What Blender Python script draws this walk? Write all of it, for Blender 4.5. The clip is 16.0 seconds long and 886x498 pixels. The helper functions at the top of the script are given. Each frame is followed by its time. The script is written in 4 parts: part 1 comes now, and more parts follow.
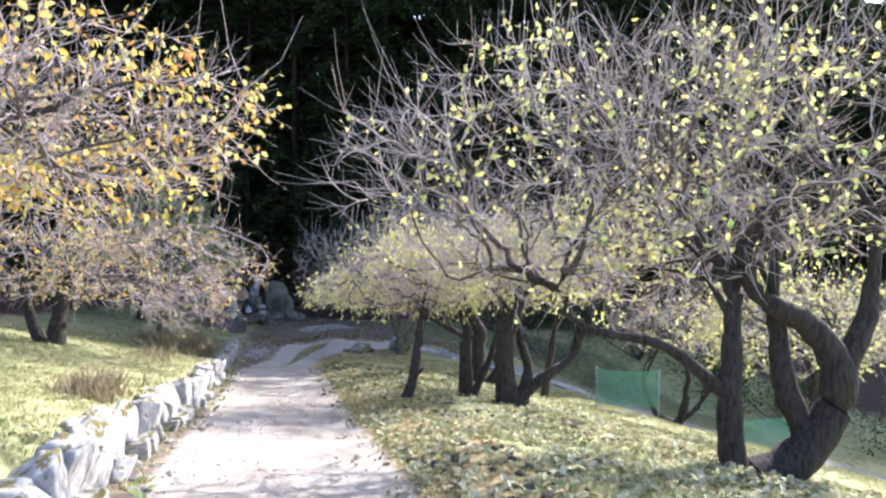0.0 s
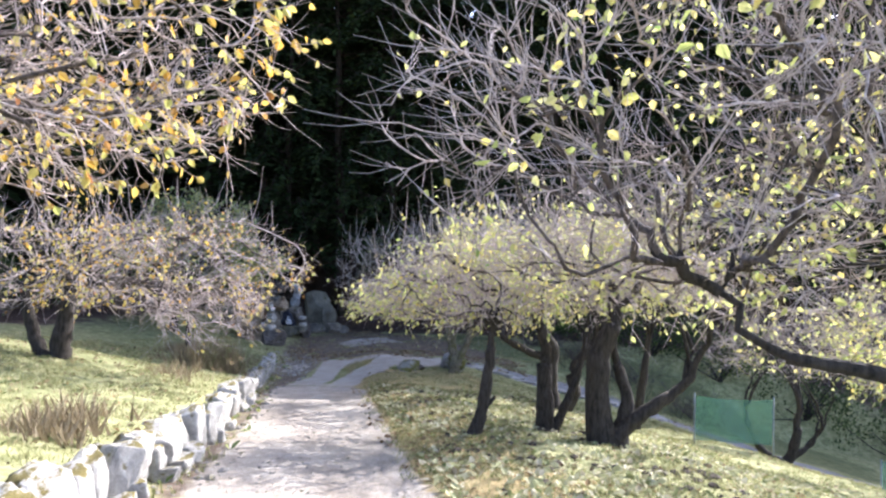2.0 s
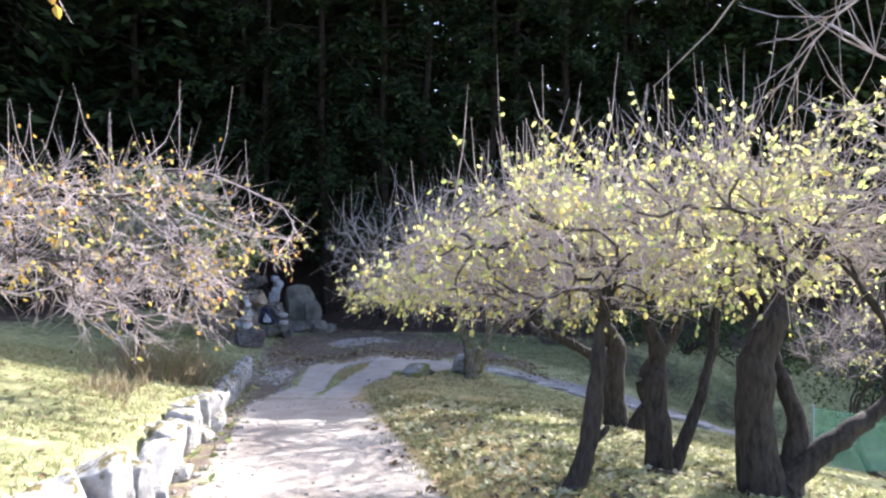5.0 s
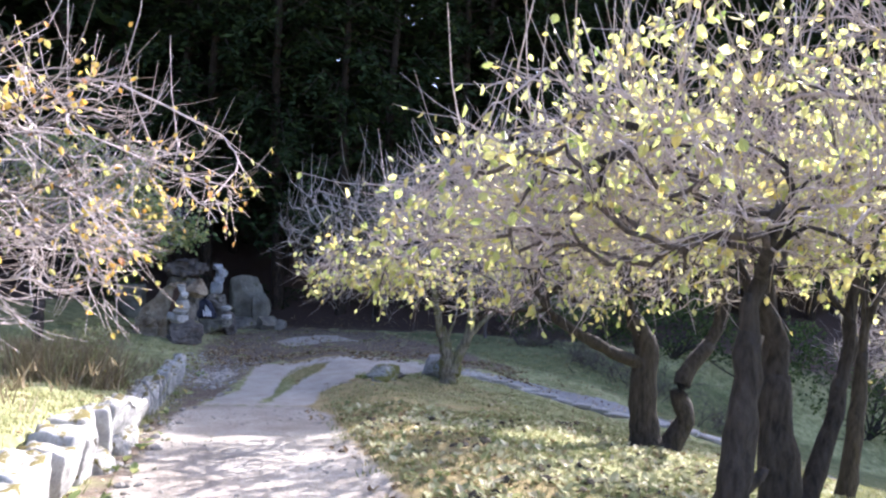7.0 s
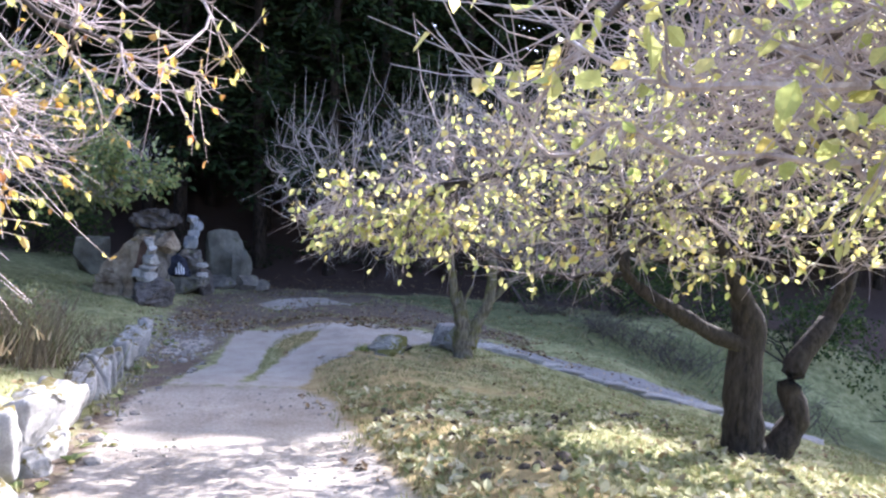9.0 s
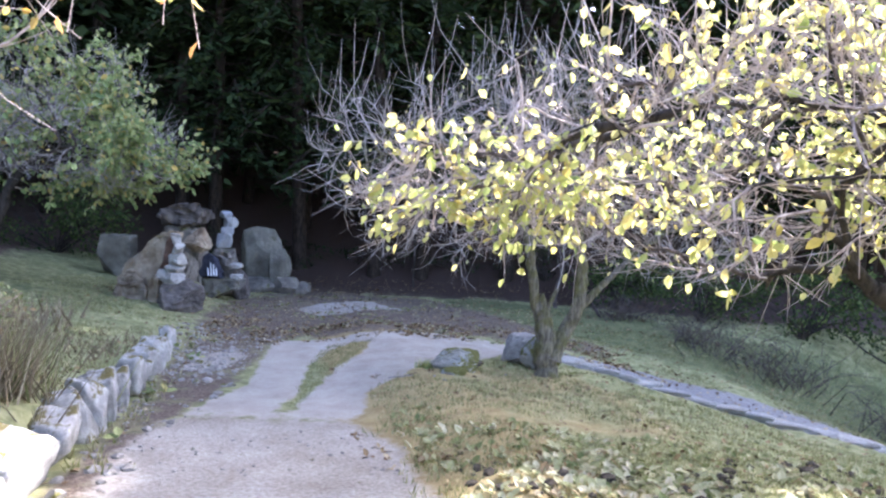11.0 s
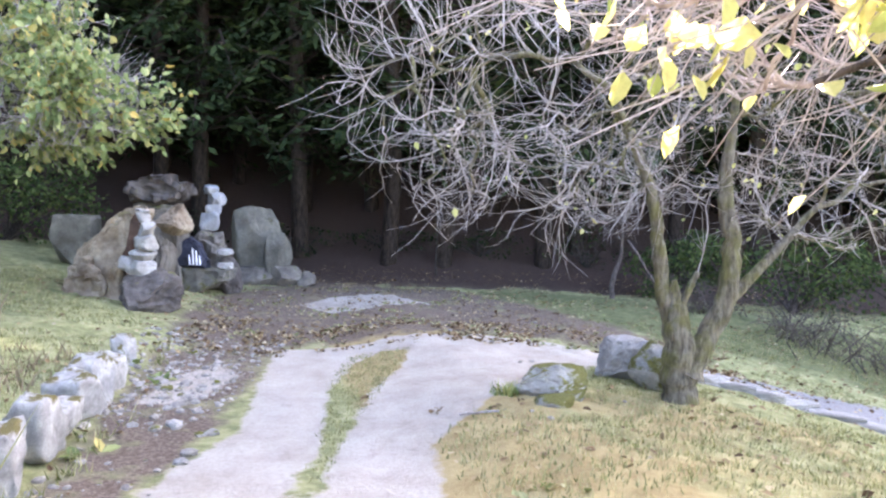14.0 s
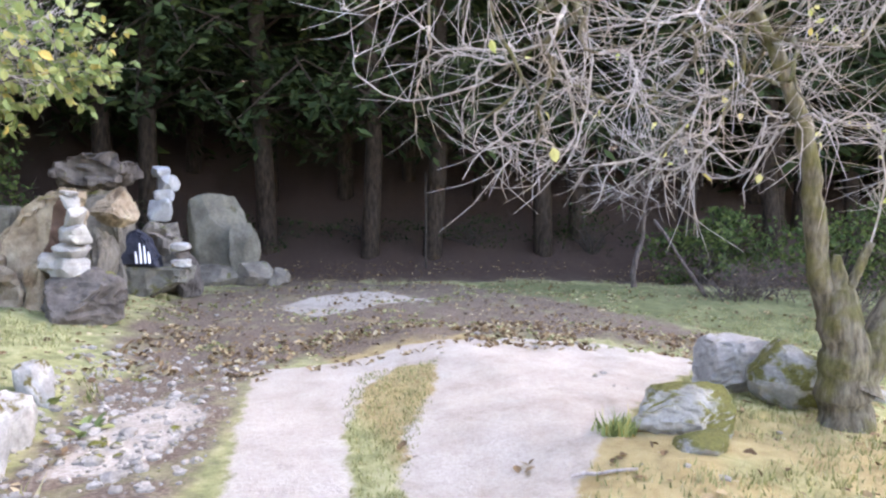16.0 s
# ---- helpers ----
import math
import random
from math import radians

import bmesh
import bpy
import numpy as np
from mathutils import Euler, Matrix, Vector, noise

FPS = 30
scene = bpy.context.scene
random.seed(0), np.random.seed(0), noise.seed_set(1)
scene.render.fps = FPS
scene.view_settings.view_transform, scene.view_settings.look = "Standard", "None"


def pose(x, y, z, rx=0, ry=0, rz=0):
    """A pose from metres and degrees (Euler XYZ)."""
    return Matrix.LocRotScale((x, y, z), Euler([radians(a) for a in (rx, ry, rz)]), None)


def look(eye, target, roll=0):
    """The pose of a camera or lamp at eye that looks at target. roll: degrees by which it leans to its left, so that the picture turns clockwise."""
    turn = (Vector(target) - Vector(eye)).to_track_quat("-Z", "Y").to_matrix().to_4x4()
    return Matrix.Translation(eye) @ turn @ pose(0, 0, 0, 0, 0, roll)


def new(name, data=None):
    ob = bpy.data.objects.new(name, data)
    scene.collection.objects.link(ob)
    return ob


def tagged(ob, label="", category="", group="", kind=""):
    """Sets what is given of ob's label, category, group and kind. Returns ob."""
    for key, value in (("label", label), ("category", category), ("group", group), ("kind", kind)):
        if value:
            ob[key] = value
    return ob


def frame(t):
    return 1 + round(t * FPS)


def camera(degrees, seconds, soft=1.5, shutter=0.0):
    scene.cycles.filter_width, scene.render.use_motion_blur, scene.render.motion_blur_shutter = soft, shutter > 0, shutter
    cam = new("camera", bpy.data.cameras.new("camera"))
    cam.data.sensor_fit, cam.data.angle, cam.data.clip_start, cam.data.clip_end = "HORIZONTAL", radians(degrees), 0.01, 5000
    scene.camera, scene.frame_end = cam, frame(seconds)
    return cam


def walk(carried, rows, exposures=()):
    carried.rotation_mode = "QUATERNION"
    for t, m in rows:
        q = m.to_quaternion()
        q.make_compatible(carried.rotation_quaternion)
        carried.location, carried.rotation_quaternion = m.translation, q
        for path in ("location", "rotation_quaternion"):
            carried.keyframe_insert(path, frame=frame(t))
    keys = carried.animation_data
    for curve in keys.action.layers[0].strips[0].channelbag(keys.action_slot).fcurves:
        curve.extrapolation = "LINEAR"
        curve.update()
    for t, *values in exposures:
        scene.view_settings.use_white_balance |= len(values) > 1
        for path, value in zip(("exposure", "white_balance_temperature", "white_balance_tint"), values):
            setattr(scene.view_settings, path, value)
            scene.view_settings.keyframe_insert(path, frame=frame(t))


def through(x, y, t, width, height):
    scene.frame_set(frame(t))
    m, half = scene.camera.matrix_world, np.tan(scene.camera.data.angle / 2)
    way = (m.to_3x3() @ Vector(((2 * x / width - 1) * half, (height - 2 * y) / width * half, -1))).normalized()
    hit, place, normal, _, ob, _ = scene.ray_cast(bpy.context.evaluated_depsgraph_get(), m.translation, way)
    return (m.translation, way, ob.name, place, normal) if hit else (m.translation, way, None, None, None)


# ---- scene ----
cam = camera(68.0, 16.0, soft=2.35)

PATH = [
    (0, (-0.019, -0.038, 1.551), (-0.022, 1.962, 1.535), 0.8),
    (0.5, (-0.168, 0.74, 1.466), (-0.149, 2.74, 1.479), 3.9),
    (1, (-0.247, 1.365, 1.37), (-0.299, 3.364, 1.385), 0.4),
    (1.5, (-0.369, 1.965, 1.33), (-0.466, 3.963, 1.325), 2.4),
    (2, (-0.542, 2.526, 1.264), (-0.676, 4.521, 1.287), 1.0),
    (2.5, (-0.656, 3.147, 1.173), (-0.782, 5.143, 1.181), 1.4),
    (3, (-0.853, 3.769, 1.079), (-1.016, 5.762, 1.078), 3.3),
    (3.5, (-1.03, 4.476, 0.997), (-1.218, 6.467, 0.959), 0.3),
    (4, (-1.298, 5.151, 0.929), (-1.459, 7.144, 0.895), -0.6),
    (4.2, (-1.394, 5.33, 0.922), (-1.533, 7.325, 0.905), 0.9),
    (6.3, (-2.258, 7.824, 0.426), (-2.202, 9.822, 0.488), -1.0),
    (6.5, (-2.326, 8.045, 0.413), (-2.250, 10.040, 0.508), -0.0),
    (7, (-2.365, 8.795, 0.280), (-2.282, 10.791, 0.317), 2.0),
    (7.5, (-2.523, 9.462, 0.196), (-2.426, 11.457, 0.229), 2.5),
    (8, (-2.645, 10.001, 0.156), (-2.537, 11.995, 0.097), 2.0),
    (8.5, (-2.822, 10.599, 0.171), (-2.690, 12.590, 0.091), 4.1),
    (9, (-2.95, 11.177, 0.064), (-2.804, 13.167, -0.010), 3.2),
    (9.5, (-3.028, 11.791, 0.008), (-2.874, 13.781, -0.056), 5.0),
    (10, (-3.166, 12.308, 0.005), (-3.038, 14.3, -0.058), 4.3),
    (10.2, (-3.22, 12.53, -0.03), (-3.167, 14.526, -0.111), 1.7),
    (12.3, (-3.725, 14.953, -0.39), (-3.736, 16.952, -0.447), 5.0),
    (12.5, (-3.777, 15.148, -0.427), (-3.784, 17.146, -0.507), 3.1),
    (13, (-3.908, 15.692, -0.455), (-3.928, 17.69, -0.548), 4.0),
    (13.5, (-4.112, 16.274, -0.552), (-4.073, 18.271, -0.647), 5.3),
    (14, (-4.296, 16.859, -0.588), (-4.245, 18.856, -0.689), 2.0),
    (14.5, (-4.545, 17.387, -0.674), (-4.455, 19.382, -0.796), 2.0),
    (15, (-4.697, 17.987, -0.761), (-4.611, 19.983, -0.834), 0.5),
    (15.5, (-4.887, 18.569, -0.834), (-4.753, 20.561, -0.943), 0.3),
    (16, (-4.995, 19.136, -0.883), (-4.823, 21.125, -0.996), 0.4),
]
walk(cam, [(t, look(eye, target, roll)) for t, eye, target, roll in PATH],
     exposures=[(0, 2.15, 6050, 15), (4.2, 2.32, 6100, 16), (6.3, 2.5, 5950, 18), (8, 2.55, 6000, 20), (10.2, 2.9, 5850, 19), (12.3, 3.65, 6550, 19), (14, 4.05, 6950, 19), (14.4, 4.18, 7950, 20), (16, 4.24, 7800, 19)])

# ---- light ----
SUN_AZ, SUN_EL = radians(43), radians(36.5)      # azimuth from +y towards +x
world = bpy.data.worlds.new("world")
scene.world = world
world.use_nodes = True
wn = world.node_tree
sky = wn.nodes.new("ShaderNodeTexSky")
sky.sky_type, sky.sun_disc = "NISHITA", False
sky.sun_elevation, sky.sun_rotation = SUN_EL, SUN_AZ
sky.dust_density, sky.air_density = 2.0, 0.75
wn.nodes["Background"].inputs["Strength"].default_value = 0.15
wn.links.new(sky.outputs["Color"], wn.nodes["Background"].inputs["Color"])
sun = new("sun", bpy.data.lights.new("sun", "SUN"))
sun.data.energy, sun.data.angle, sun.data.color = 3.6, radians(0.6), (1.0, 0.965, 0.91)
TO_SUN = Vector((math.sin(SUN_AZ) * math.cos(SUN_EL), math.cos(SUN_AZ) * math.cos(SUN_EL), math.sin(SUN_EL)))
sun.matrix_world = look(TO_SUN * 60, (0, 0, 0))

# ---- materials ----


def shader(name, rough=0.85):
    m = bpy.data.materials.new(name)
    m.use_nodes = True
    nt = m.node_tree
    bsdf = nt.nodes["Principled BSDF"]
    bsdf.inputs["Roughness"].default_value = rough
    bsdf.inputs["Specular IOR Level"].default_value = 0.25
    return m, nt, bsdf


def noise_node(nt, scale, detail=4.0, rough=0.6, coords="Object"):
    tc = nt.nodes.new("ShaderNodeTexCoord")
    n = nt.nodes.new("ShaderNodeTexNoise")
    n.inputs["Scale"].default_value, n.inputs["Detail"].default_value, n.inputs["Roughness"].default_value = scale, detail, rough
    nt.links.new(tc.outputs[coords], n.inputs["Vector"])
    return n


def ramp(nt, source, stops):
    r = nt.nodes.new("ShaderNodeValToRGB")
    els = r.color_ramp.elements
    while len(els) < len(stops):
        els.new(0.5)
    for e, (p, c) in zip(els, stops):
        e.position, e.color = p, (*c, 1)
    nt.links.new(source, r.inputs["Fac"])
    return r


def mix(nt, fac, a, b, kind="MIX"):
    m = nt.nodes.new("ShaderNodeMix")
    m.data_type, m.blend_type = "RGBA", kind
    for sock, v in ((m.inputs["Factor"], fac), (m.inputs["A"], a), (m.inputs["B"], b)):
        if isinstance(v, (int, float)):
            sock.default_value = v
        elif isinstance(v, tuple):
            sock.default_value = (*v, 1)
        else:
            nt.links.new(v, sock)
    return m.outputs["Result"]


def bump(nt, bsdf, height, strength, distance):
    b = nt.nodes.new("ShaderNodeBump")
    b.inputs["Strength"].default_value, b.inputs["Distance"].default_value = strength, distance
    nt.links.new(height, b.inputs["Height"])
    nt.links.new(b.outputs["Normal"], bsdf.inputs["Normal"])


def stone_mat(name, dark, light, moss=0.0, scale=3.0, mosscol=(0.16, 0.15, 0.03)):
    m, nt, bsdf = shader(name, 0.9)
    big, fine = noise_node(nt, scale, 6), noise_node(nt, scale * 12, 5, 0.7)
    c = ramp(nt, big.outputs["Fac"], [(0.3, dark), (0.5, tuple((a + b) / 2 for a, b in zip(dark, light))), (0.66, light)]).outputs["Color"]
    c = mix(nt, 0.5, c, ramp(nt, fine.outputs["Fac"], [(0.3, (0.35, 0.35, 0.35)), (0.7, (1, 1, 1))]).outputs["Color"], "MULTIPLY")
    info = nt.nodes.new("ShaderNodeObjectInfo")
    c = mix(nt, 0.5, c, ramp(nt, info.outputs["Random"], [(0, (0.7, 0.7, 0.72)), (1, (1.0, 0.98, 0.94))]).outputs["Color"], "MULTIPLY")
    if moss:
        geo = nt.nodes.new("ShaderNodeNewGeometry")
        sep = nt.nodes.new("ShaderNodeSeparateXYZ")
        nt.links.new(geo.outputs["Normal"], sep.inputs[0])
        patch = noise_node(nt, scale * 0.9, 5)
        add = nt.nodes.new("ShaderNodeMath")
        add.operation = "MULTIPLY_ADD"
        nt.links.new(sep.outputs["Z"], add.inputs[0])
        add.inputs[1].default_value = 0.14
        nt.links.new(patch.outputs["Fac"], add.inputs[2])
        lo = 0.75 - 0.35 * moss
        f = ramp(nt, add.outputs[0], [(lo, (0, 0, 0)), (lo + 0.08, (1, 1, 1))]).outputs["Color"]
        mc = ramp(nt, fine.outputs["Fac"], [(0.3, tuple(v * 0.5 for v in mosscol)), (0.7, mosscol)]).outputs["Color"]
        c = mix(nt, f, c, mc)
    nt.links.new(c, bsdf.inputs["Base Color"])
    h = mix(nt, 0.4, big.outputs["Fac"], fine.outputs["Fac"])
    bump(nt, bsdf, h, 0.7, 0.05)
    return m


def bark_mat(name, dark, light, moss=None):
    m, nt, bsdf = shader(name, 0.92)
    tc = nt.nodes.new("ShaderNodeTexCoord")
    mp = nt.nodes.new("ShaderNodeMapping")
    mp.inputs["Scale"].default_value = (1, 1, 0.25)
    nt.links.new(tc.outputs["Object"], mp.inputs["Vector"])
    n = noise_node(nt, 22, 6, 0.65)
    nt.links.new(mp.outputs["Vector"], n.inputs["Vector"])
    c = ramp(nt, n.outputs["Fac"], [(0.35, dark), (0.65, light)]).outputs["Color"]
    if moss:
        p = noise_node(nt, 3.5, 5)
        c = mix(nt, ramp(nt, p.outputs["Fac"], [(0.46, (0, 0, 0)), (0.6, (0.85, 0.85, 0.85))]).outputs["Color"], c, mix(nt, 0.7, moss, ramp(nt, n.outputs["Fac"], [(0.35, (0.35, 0.35, 0.35)), (0.65, (1, 1, 1))]).outputs["Color"], "MULTIPLY"))
    nt.links.new(c, bsdf.inputs["Base Color"])
    bump(nt, bsdf, n.outputs["Fac"], 0.9, 0.03)
    return m


def leaf_mat(name, stops, through=0.55, rough=0.5):
    m, nt, bsdf = shader(name, rough)
    geo = nt.nodes.new("ShaderNodeNewGeometry")
    c = ramp(nt, geo.outputs["Random Per Island"], stops).outputs["Color"]
    nn = noise_node(nt, 60, 3)
    c = mix(nt, 0.35, c, ramp(nt, nn.outputs["Fac"], [(0.35, (0.6, 0.6, 0.5)), (0.6, (1, 1, 1))]).outputs["Color"], "MULTIPLY")
    nt.links.new(c, bsdf.inputs["Base Color"])
    tr = nt.nodes.new("ShaderNodeBsdfTranslucent")
    nt.links.new(c, tr.inputs["Color"])
    ms = nt.nodes.new("ShaderNodeMixShader")
    ms.inputs[0].default_value = through
    nt.links.new(bsdf.outputs[0], ms.inputs[1])
    nt.links.new(tr.outputs[0], ms.inputs[2])
    nt.links.new(ms.outputs[0], nt.nodes["Material Output"].inputs["Surface"])
    return m


def plain(name, col, rough=0.7, var=0.25, scale=14, metal=0.0):
    m, nt, bsdf = shader(name, rough)
    bsdf.inputs["Metallic"].default_value = metal
    n = noise_node(nt, scale, 5)
    c = ramp(nt, n.outputs["Fac"], [(0.3, tuple(v * (1 - var) for v in col)), (0.7, tuple(min(1, v * (1 + var)) for v in col))])
    nt.links.new(c.outputs["Color"], bsdf.inputs["Base Color"])
    bump(nt, bsdf, n.outputs["Fac"], 0.3, 0.01)
    return m


def ground_mat():
    m, nt, bsdf = shader("ground_cover", 0.95)

    def attr(name):
        a = nt.nodes.new("ShaderNodeAttribute")
        a.attribute_name = name
        return a.outputs["Fac"]

    def wobble(src, n, amount, lo, hi):
        a = nt.nodes.new("ShaderNodeMath")
        a.operation = "MULTIPLY_ADD"
        nt.links.new(n, a.inputs[0])
        a.inputs[1].default_value = amount
        nt.links.new(src, a.inputs[2])
        off = amount * 0.5
        return ramp(nt, a.outputs[0], [(lo + off, (0, 0, 0)), (hi + off, (1, 1, 1))]).outputs["Color"]

    n1, n2, n3, n4 = noise_node(nt, 0.7, 6), noise_node(nt, 4.5, 6, 0.7), noise_node(nt, 30, 5, 0.7), noise_node(nt, 2.0, 5, 0.65)
    grass = ramp(nt, n2.outputs["Fac"], [(0.3, (0.11, 0.115, 0.05)), (0.46, (0.21, 0.215, 0.095)), (0.6, (0.32, 0.31, 0.16)), (0.75, (0.38, 0.34, 0.21))]).outputs["Color"]
    dry = ramp(nt, n2.outputs["Fac"], [(0.3, (0.22, 0.16, 0.07)), (0.7, (0.37, 0.30, 0.15))]).outputs["Color"]
    grass = mix(nt, wobble(attr("dry"), n1.outputs["Fac"], 0.9, 0.35, 0.75), grass, dry)
    green = ramp(nt, n2.outputs["Fac"], [(0.3, (0.07, 0.08, 0.034)), (0.5, (0.12, 0.13, 0.055)), (0.72, (0.19, 0.18, 0.09))]).outputs["Color"]
    c = mix(nt, wobble(attr("green"), n4.outputs["Fac"], 0.6, 0.3, 0.7), grass, green)
    dirt = ramp(nt, n3.outputs["Fac"], [(0.3, (0.06, 0.043, 0.032)), (0.5, (0.13, 0.095, 0.07)), (0.72, (0.25, 0.205, 0.16))]).outputs["Color"]
    # darker, redder brown than the dirt, used where the forest mask is set
    forest_brown = ramp(nt, n3.outputs["Fac"], [(0.3, (0.032, 0.02, 0.015)), (0.6, (0.07, 0.044, 0.034)), (0.8, (0.12, 0.08, 0.06))]).outputs["Color"]
    dirt = mix(nt, wobble(attr("forest_brown"), n4.outputs["Fac"], 0.5, 0.25, 0.65), dirt, forest_brown)
    c = mix(nt, wobble(attr("litter"), n4.outputs["Fac"], 0.9, 0.3, 0.6), c, dirt)
    gravel = ramp(nt, n3.outputs["Fac"], [(0.25, (0.19, 0.155, 0.12)), (0.45, (0.36, 0.32, 0.27)), (0.7, (0.53, 0.49, 0.44))]).outputs["Color"]
    gravel = mix(nt, 0.55, gravel, ramp(nt, n4.outputs["Fac"], [(0.3, (0.55, 0.5, 0.45)), (0.65, (1, 1, 1))]).outputs["Color"], "MULTIPLY")
    gravel = mix(nt, ramp(nt, n1.outputs["Fac"], [(0.45, (0, 0, 0)), (0.68, (0.75, 0.75, 0.75))]).outputs["Color"], gravel, mix(nt, 0.5, dirt, gravel))
    c = mix(nt, wobble(attr("gravel"), n2.outputs["Fac"], 0.55, 0.42, 0.58), c, gravel)
    concrete = ramp(nt, n4.outputs["Fac"], [(0.25, (0.28, 0.238, 0.195)), (0.4, (0.37, 0.325, 0.275)), (0.62, (0.43, 0.39, 0.34))]).outputs["Color"]
    concrete = mix(nt, ramp(nt, n2.outputs["Fac"], [(0.56, (0, 0, 0)), (0.75, (0.6, 0.6, 0.6))]).outputs["Color"], concrete, (0.25, 0.21, 0.17))
    concrete = mix(nt, 0.4, concrete, ramp(nt, n3.outputs["Fac"], [(0.3, (0.5, 0.47, 0.43)), (0.58, (1, 1, 1))]).outputs["Color"], "MULTIPLY")
    c = mix(nt, wobble(attr("concrete"), n2.outputs["Fac"], 0.6, 0.45, 0.55), c, concrete)
    # the lane is a darker grey than the track's concrete
    lane_grey = ramp(nt, n3.outputs["Fac"], [(0.3, (0.16, 0.15, 0.15)), (0.7, (0.30, 0.29, 0.29))]).outputs["Color"]
    c = mix(nt, wobble(attr("lane"), n2.outputs["Fac"], 0.4, 0.45, 0.55), c, lane_grey)
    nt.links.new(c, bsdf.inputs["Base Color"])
    bump(nt, bsdf, mix(nt, 0.5, n2.outputs["Fac"], n3.outputs["Fac"]), 0.8, 0.05)
    return m


GROUND = ground_mat()
WALLSTONE = stone_mat("pale_field_stone", (0.25, 0.243, 0.23), (0.62, 0.60, 0.565), 0.42, 3.2, (0.17, 0.14, 0.05))
GREYROCK = stone_mat("grey_rock", (0.10, 0.088, 0.075), (0.30, 0.265, 0.225), 0.3, 3.0, (0.12, 0.12, 0.04))
DARKROCK = stone_mat("dark_rock", (0.052, 0.044, 0.04), (0.20, 0.172, 0.152), 0.15, 4.0)
TANROCK = stone_mat("tan_rock", (0.15, 0.098, 0.06), (0.50, 0.415, 0.31), 0.3, 2.4, (0.16, 0.14, 0.05))
RUBBLE = stone_mat("rubble_stone", (0.24, 0.218, 0.188), (0.50, 0.465, 0.415), 0.25, 5.0)
PALEROCK = stone_mat("pale_rock", (0.30, 0.285, 0.265), (0.58, 0.555, 0.52), 0.0, 4.0)
MOSSROCK = stone_mat("mossy_rock", (0.22, 0.22, 0.21), (0.55, 0.54, 0.52), 0.85, 2.8, (0.13, 0.125, 0.035))
BARK = bark_mat("plum_bark", (0.016, 0.013, 0.011), (0.06, 0.05, 0.042))
MOSSBARK = bark_mat("mossy_plum_bark", (0.055, 0.047, 0.035), (0.21, 0.185, 0.14), (0.125, 0.12, 0.04))
TWIG = bark_mat("plum_twig", (0.26, 0.205, 0.19), (0.55, 0.475, 0.455))
PALETWIG = bark_mat("bare_plum_twig", (0.20, 0.17, 0.155), (0.45, 0.405, 0.38))
MIDBARK = bark_mat("plum_branch", (0.035, 0.028, 0.024), (0.14, 0.112, 0.1))
# near-black brown: the forest interior's shade is put into the bark colour
SHADED_CEDARBARK = bark_mat("shaded_cedar_bark", (0.015, 0.011, 0.009), (0.05, 0.038, 0.03))
LEAF_GOLD = leaf_mat("golden_leaf", [(0.0, (0.52, 0.28, 0.05)), (0.3, (0.64, 0.45, 0.10)), (0.6, (0.64, 0.56, 0.17)), (0.8, (0.46, 0.48, 0.15)), (1.0, (0.38, 0.15, 0.06))])
LEAF_LIME = leaf_mat("yellow_green_leaf", [(0.0, (0.38, 0.44, 0.14)), (0.35, (0.54, 0.55, 0.20)), (0.65, (0.64, 0.60, 0.27)), (0.88, (0.60, 0.48, 0.14)), (1.0, (0.22, 0.32, 0.10))])
LEAF_GREEN = leaf_mat("evergreen_leaf", [(0.0, (0.12, 0.17, 0.065)), (0.5, (0.26, 0.32, 0.12)), (0.88, (0.44, 0.45, 0.19)), (1.0, (0.55, 0.39, 0.11))], 0.35, 0.6)
# near-black green, darkened so the colour carries the forest's shade
LEAF_SHADED_CEDAR = leaf_mat("shaded_cedar_spray", [(0.0, (0.012, 0.02, 0.009)), (0.6, (0.024, 0.038, 0.015)), (1.0, (0.05, 0.07, 0.026))], 0.2, 0.7)
LEAF_SHRUB = leaf_mat("shrub_leaf", [(0.0, (0.03, 0.05, 0.02)), (0.6, (0.06, 0.09, 0.03)), (1.0, (0.12, 0.15, 0.05))], 0.25, 0.6)
GRASS = leaf_mat("grass_blade", [(0.0, (0.14, 0.16, 0.06)), (0.45, (0.27, 0.28, 0.12)), (0.8, (0.40, 0.37, 0.20)), (1.0, (0.48, 0.42, 0.26))], 0.35, 0.7)
DRYGRASS = leaf_mat("dry_stem", [(0.0, (0.15, 0.115, 0.07)), (0.6, (0.27, 0.215, 0.135)), (1.0, (0.38, 0.325, 0.215))], 0.3, 0.8)
LITTER = leaf_mat("fallen_leaf", [(0.0, (0.07, 0.04, 0.02)), (0.5, (0.20, 0.13, 0.07)), (0.8, (0.36, 0.27, 0.15)), (1.0, (0.50, 0.42, 0.28))], 0.15, 0.8)
DRYSTEM = bark_mat("dry_shrub_stem", (0.14, 0.11, 0.07), (0.33, 0.27, 0.19))
METAL = plain("grey_pipe", (0.25, 0.27, 0.26), 0.5, 0.2, 20, 0.6)
WHITE = plain("white_paint", (0.75, 0.76, 0.8), 0.6, 0.1)
BLUE = plain("dark_slate_blue", (0.026, 0.028, 0.042), 0.7, 0.3)
OLDWALL = stone_mat("old_concrete", (0.10, 0.092, 0.072), (0.27, 0.25, 0.205), 0.3, 2.2, (0.10, 0.10, 0.05))

for matte in (LEAF_SHADED_CEDAR, SHADED_CEDARBARK, LEAF_SHRUB):
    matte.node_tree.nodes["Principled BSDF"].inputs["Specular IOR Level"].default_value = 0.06

